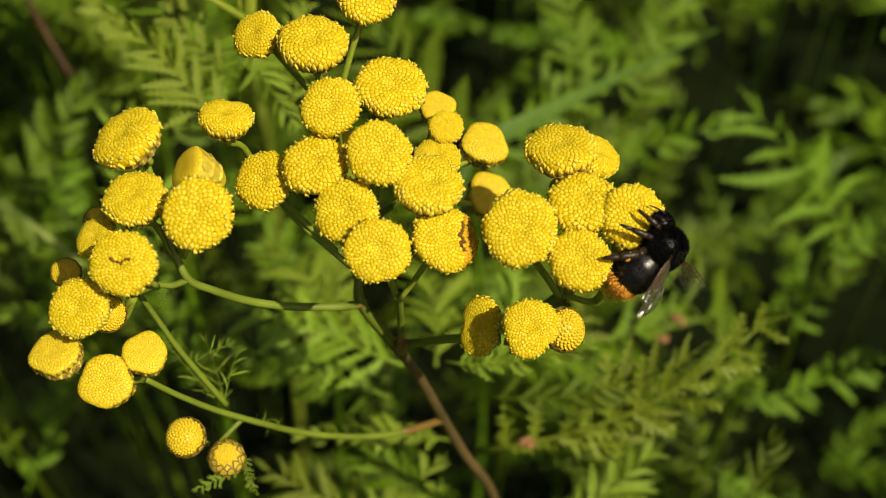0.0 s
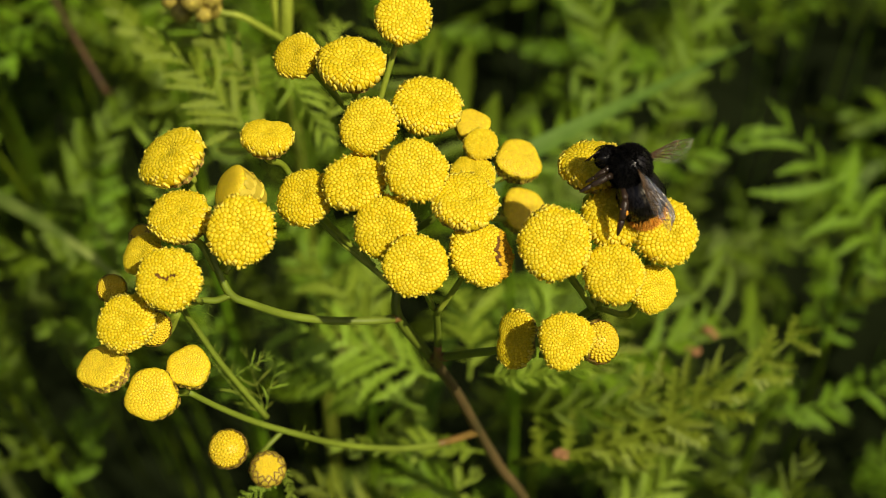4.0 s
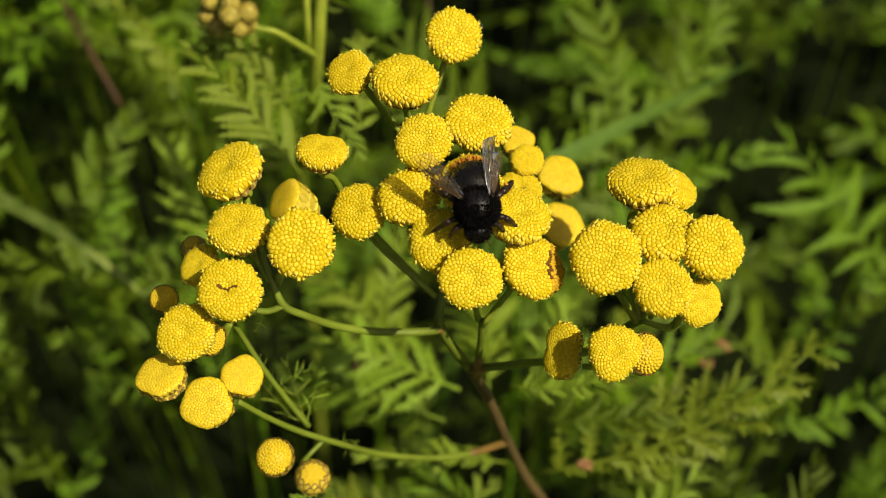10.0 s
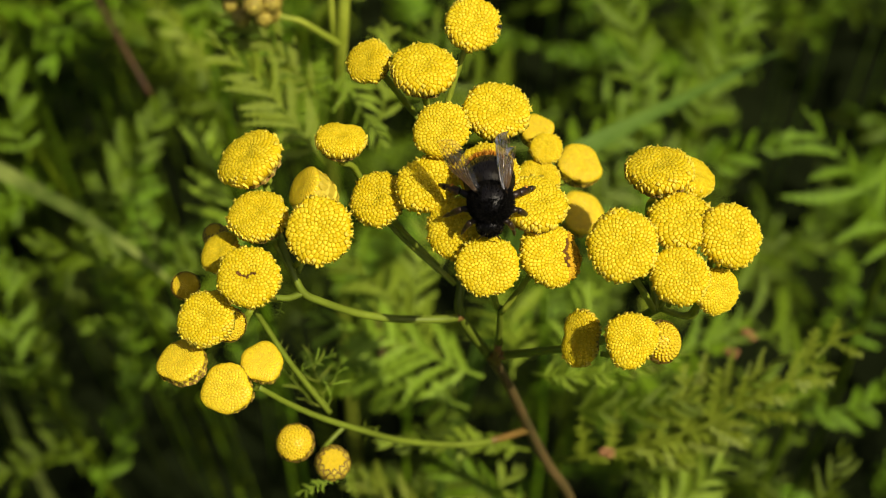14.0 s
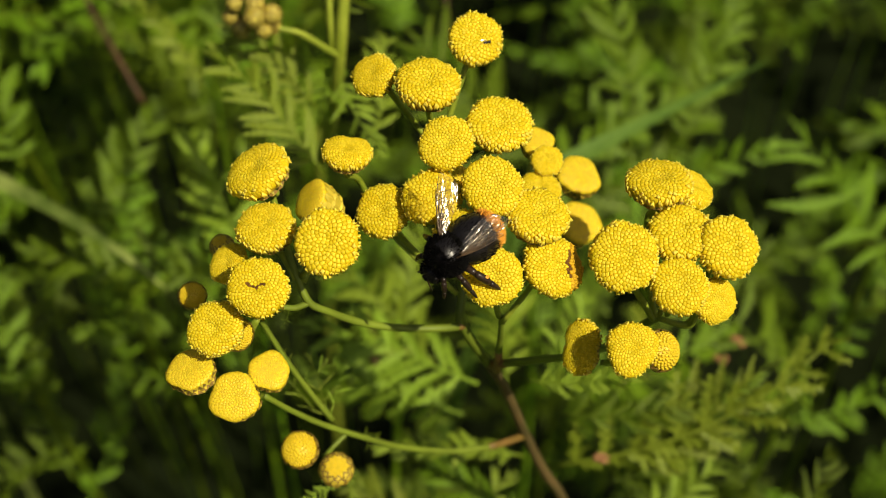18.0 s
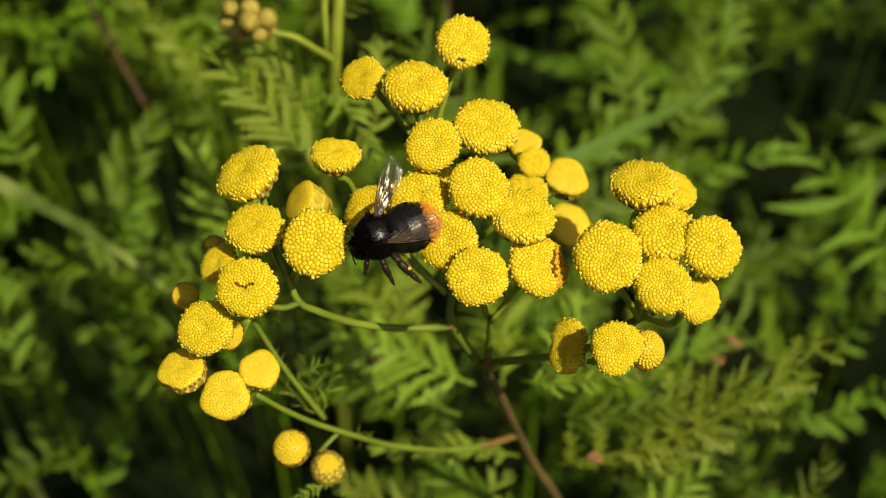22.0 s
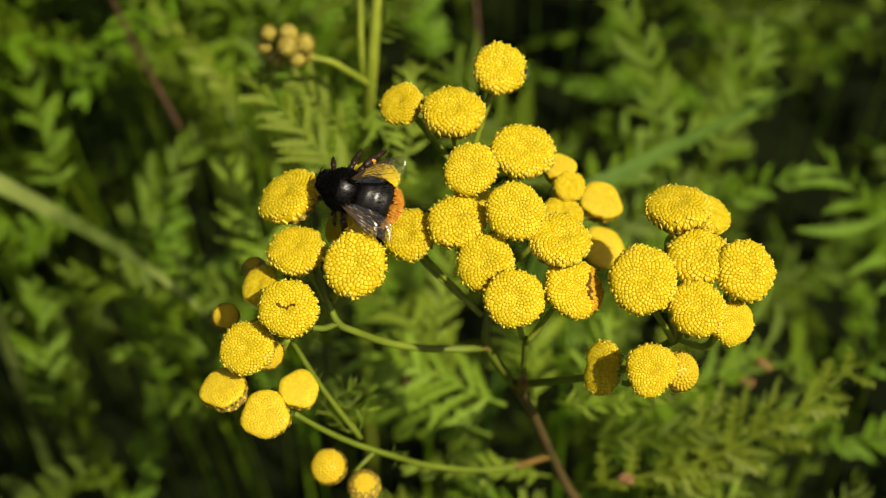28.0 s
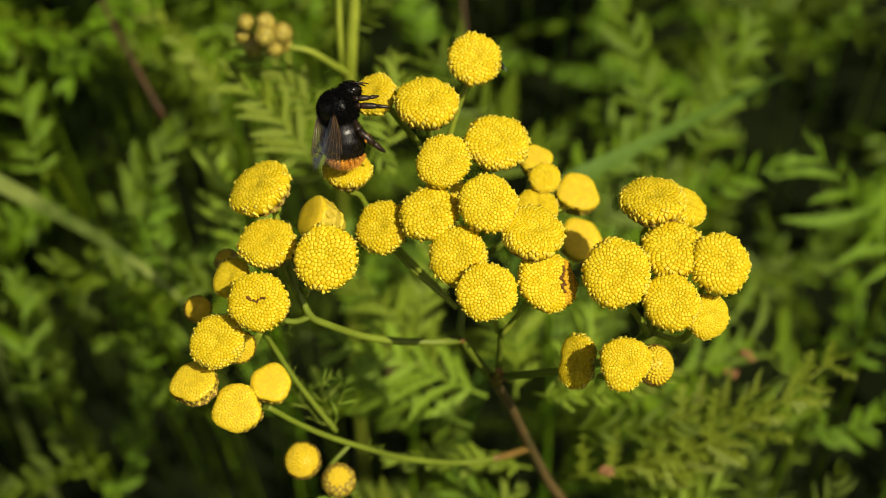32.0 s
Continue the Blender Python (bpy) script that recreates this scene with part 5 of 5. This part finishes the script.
BEE_ROWS = [
    (0, pose(0.04084, 0.10594, 0.65895, 86.4, -41.2, 49.3)),
    (0.5, pose(0.04019, 0.10618, 0.66064, 87.1, -42.4, 48.4)),
    (1, pose(0.04178, 0.10606, 0.65939, 91.2, -35.9, 35.3)),
    (1.5, pose(0.04089, 0.10973, 0.66376, 82.8, -43.8, 53.1)),
    (2, pose(0.03908, 0.10963, 0.66403, 71.3, -48.7, 74.3)),
    (2.5, pose(0.03980, 0.11023, 0.66369, 77.3, -47.3, 64.2)),
    (3, pose(0.03983, 0.11008, 0.66404, 85.6, -44.8, 53.4)),
    (3.5, pose(0.03450, 0.11327, 0.66812, 38.7, -48.2, 109.9)),
    (5.5, pose(0.02949, 0.11480, 0.66686, 23.2, -26.2, 173.1)),
    (6, pose(0.02560, 0.11276, 0.66681, 25.1, -2.5, -170.4)),
    (6.5, pose(0.01605, 0.11145, 0.66689, 22.0, -0.6, -173.4)),
    (7, pose(0.01161, 0.10887, 0.66380, 17.8, 9.2, -149.9)),
    (7.5, pose(0.00645, 0.11070, 0.66656, 14.1, -4.0, -169.2)),
    (8, pose(0.00732, 0.11201, 0.66913, 14.0, -0.9, -169.0)),
    (8.5, pose(0.00679, 0.11115, 0.66862, 7.8, 3.9, -152.0)),
    (9, pose(0.00673, 0.11226, 0.66715, -1.1, 9.6, -109.2)),
    (9.5, pose(0.00581, 0.11179, 0.66629, -6.1, 11.8, -96.6)),
    (10, pose(0.00545, 0.11032, 0.66742, 0.1, 11.9, -85.9)),
    (10.5, pose(0.00584, 0.11050, 0.66731, -0.1, 11.3, -81.9)),
    (11, pose(0.00670, 0.11021, 0.66697, 1.9, 11.0, -77.9)),
    (11.5, pose(0.00489, 0.11055, 0.66702, 0.2, 11.6, -85.6)),
    (12, pose(0.00658, 0.11015, 0.66662, 2.2, 11.2, -77.2)),
    (12.5, pose(0.00559, 0.10982, 0.66664, -0.3, 11.8, -83.5)),
    (13, pose(0.00476, 0.11015, 0.66655, -0.3, 11.6, -86.7)),
    (13.5, pose(0.00523, 0.10939, 0.66713, -1.7, 11.7, -86.2)),
    (15.5, pose(0.00269, 0.11018, 0.66683, -6.2, 11.9, -104.6)),
    (16, pose(0.00183, 0.10936, 0.66689, 3.2, 11.6, -82.6)),
    (16.5, pose(0.00160, 0.10903, 0.66718, 9.2, 1.3, -50.8)),
    (17, pose(0.00154, 0.10712, 0.66716, 4.4, 5.9, -81.4)),
    (17.5, pose(-0.00099, 0.10615, 0.66564, -12.2, 8.3, -146.5)),
    (18, pose(-0.00149, 0.10520, 0.66402, -10.6, 8.5, -144.6)),
    (18.5, pose(-0.00233, 0.10337, 0.66414, -19.5, 6.5, -152.9)),
    (19, pose(-0.00479, 0.10965, 0.66655, -23.5, -18.0, 163.3)),
    (19.5, pose(-0.00547, 0.11224, 0.66598, -21.6, -23.6, 155.8)),
    (20, pose(-0.00652, 0.11177, 0.66679, -21.1, -27.2, 152.8)),
    (20.5, pose(-0.00906, 0.11102, 0.66568, -21.3, -9.5, -177.8)),
    (21, pose(-0.00870, 0.10913, 0.66525, -18.8, -0.0, -162.6)),
    (21.5, pose(-0.00868, 0.10815, 0.66649, -18.5, 2.1, -162.9)),
    (22, pose(-0.00888, 0.10679, 0.66601, -18.2, 4.7, -162.3)),
    (22.5, pose(-0.00957, 0.10613, 0.66511, -23.9, -1.5, -160.0)),
    (23, pose(-0.01134, 0.11039, 0.66256, -41.6, -23.8, 162.6)),
    (23.5, pose(-0.01140, 0.11478, 0.66519, -43.4, -39.3, 135.4)),
    (24, pose(-0.01121, 0.11677, 0.66661, -33.0, -37.6, 110.3)),
    (24.5, pose(-0.01422, 0.11569, 0.66809, -33.9, -47.0, 110.1)),
    (25, pose(-0.01379, 0.11561, 0.66938, -38.4, -49.1, 117.1)),
    (25.5, pose(-0.01468, 0.11479, 0.66842, -35.5, -39.8, 143.2)),
    (26, pose(-0.01524, 0.11485, 0.66737, -36.8, -29.7, 149.9)),
    (26.5, pose(-0.01658, 0.11456, 0.66730, -36.4, -23.1, 161.0)),
    (28.5, pose(-0.01942, 0.11732, 0.66951, -46.5, -20.8, 170.0)),
    (29, pose(-0.01960, 0.11780, 0.66956, -46.1, -24.4, 166.5)),
    (29.5, pose(-0.02002, 0.11847, 0.67044, -44.0, -27.3, 162.1)),
    (30, pose(-0.01519, 0.11784, 0.67105, 5.4, -64.6, 83.6)),
    (30.5, pose(-0.01282, 0.12357, 0.67406, -22.9, -42.6, 58.6)),
    (31, pose(-0.01571, 0.12508, 0.67466, -46.2, -50.2, 86.8)),
    (31.5, pose(-0.01632, 0.12556, 0.67409, -43.1, -50.9, 82.1)),
    (32, pose(-0.01618, 0.12678, 0.67291, -47.1, -52.3, 86.9)),
]
# seconds and the turn of the abdomen at the waist, degrees
ABDOMEN_BEND = [(0, -24), (1, -20), (2, -24), (3, -26), (3.5, -20), (5.5, -12), (7, -14), (8.5, -14), (9, -22), (13, -24), (17, -20), (18, -4), (23, 0), (25, -4), (30, -6), (31, -12), (32, -12)]
# seconds and the three turns of a wing on the body, degrees
LEFT_WING = [
    (0, -16, 6, -8),
    (1, -22, 6, -8),
    (3, -13, 7, 23),
    (3.5, -15, 7, -28),
    (5.5, -11, 7, -5),
    (6, -11, 7, -26),
    (7, -9, 7, -4),
    (8, -10, 7, -5),
    (9, -42, 7, -2),
    (10, -42, 7, -8),
    (12, -42, 6, -13),
    (13.5, -42, 7, -6),
    (15.5, -42, 7, 3),
    (17, -42, 7, -17),
    (18, -4, 8, -2),
    (19, -3, 7, -4),
    (20, -4, 7, -0),
    (21, -5, 7, 2),
    (22, -5, 7, -4),
    (23, 1, 8, -5),
    (24, 6, 8, -7),
    (25, 6, 7, -5),
    (26, 1, 7, -7),
    (28.5, 3, 17, -17),
    (29, 2, 18, -15),
    (30, 1, 7, 7),
    (30.5, 17, 6, 18),
    (31, 26, 16, 14),
    (32, 26, 17, 15),
]
RIGHT_WING = [
    (0, -19, 17, 76),
    (1, -21, 18, 72),
    (3, -8, 17, 88),
    (3.5, -23, 17, 80),
    (5.5, -15, 19, 56),
    (6, -23, 18, 58),
    (7, -8, 17, 67),
    (8, -5, 17, 74),
    (9, 46, 7, 36),
    (10, 46, 6, 47),
    (12, 46, 8, 23),
    (13.5, 46, 8, 34),
    (15.5, 46, 8, 44),
    (17, 46, 8, 11),
    (18, -0, 19, 54),
    (19, 2, 16, 77),
    (20, 1, 17, 67),
    (21, 3, 18, 69),
    (22, -2, 19, 59),
    (23, 9, 18, 52),
    (24, 3, 18, 88),
    (25, 15, 16, 89),
    (26, 7, 18, 50),
    (28.5, 12, 17, 47),
    (29, 12, 18, 61),
    (30, 18, 17, 68),
    (30.5, 26, 17, 42),
    (31, 32, 17, 36),
    (32, 32, 17, 36),
]


def motions():
    walk(BEE, BEE_ROWS)
    walk(FLY, FLY_ROWS)
    for wing, s, back in WINGS:
        at = wing.location.copy()
        turns = LEFT_WING if s > 0 else RIGHT_WING
        walk(wing, [(t, Matrix.Translation(at) @ pose(0, 0, 0, rx, ry, rz - s * (9 if back else 0))) for t, rx, ry, rz in turns])
    # the abdomen curls down while the bee clings to the rim of a flower
    waist = Vector((-0.0022, 0, -0.0004))
    walk(ABDOMEN, [(t, Matrix.Translation(waist) @ pose(0, 0, 0, 0, bend, 0) @ Matrix.Translation(-waist)) for t, bend in ABDOMEN_BEND])
    # the feet step while the body travels
    for i, leg in enumerate(LEGS):
        at = leg.location.copy()
        rows = []
        for k, (t, m) in enumerate(BEE_ROWS):
            prev = BEE_ROWS[max(0, k - 1)][1]
            step = min(1.0, (m.translation - prev.translation).length / 0.004)
            rows.append((t, Matrix.Translation(at) @ pose(0, 0, 0, 0, 6 * step * (1 if (k + i) % 2 else -1), (14 * step + 3) * (1 if (k + i) % 2 else -1))))
        walk(leg, rows)


motions()
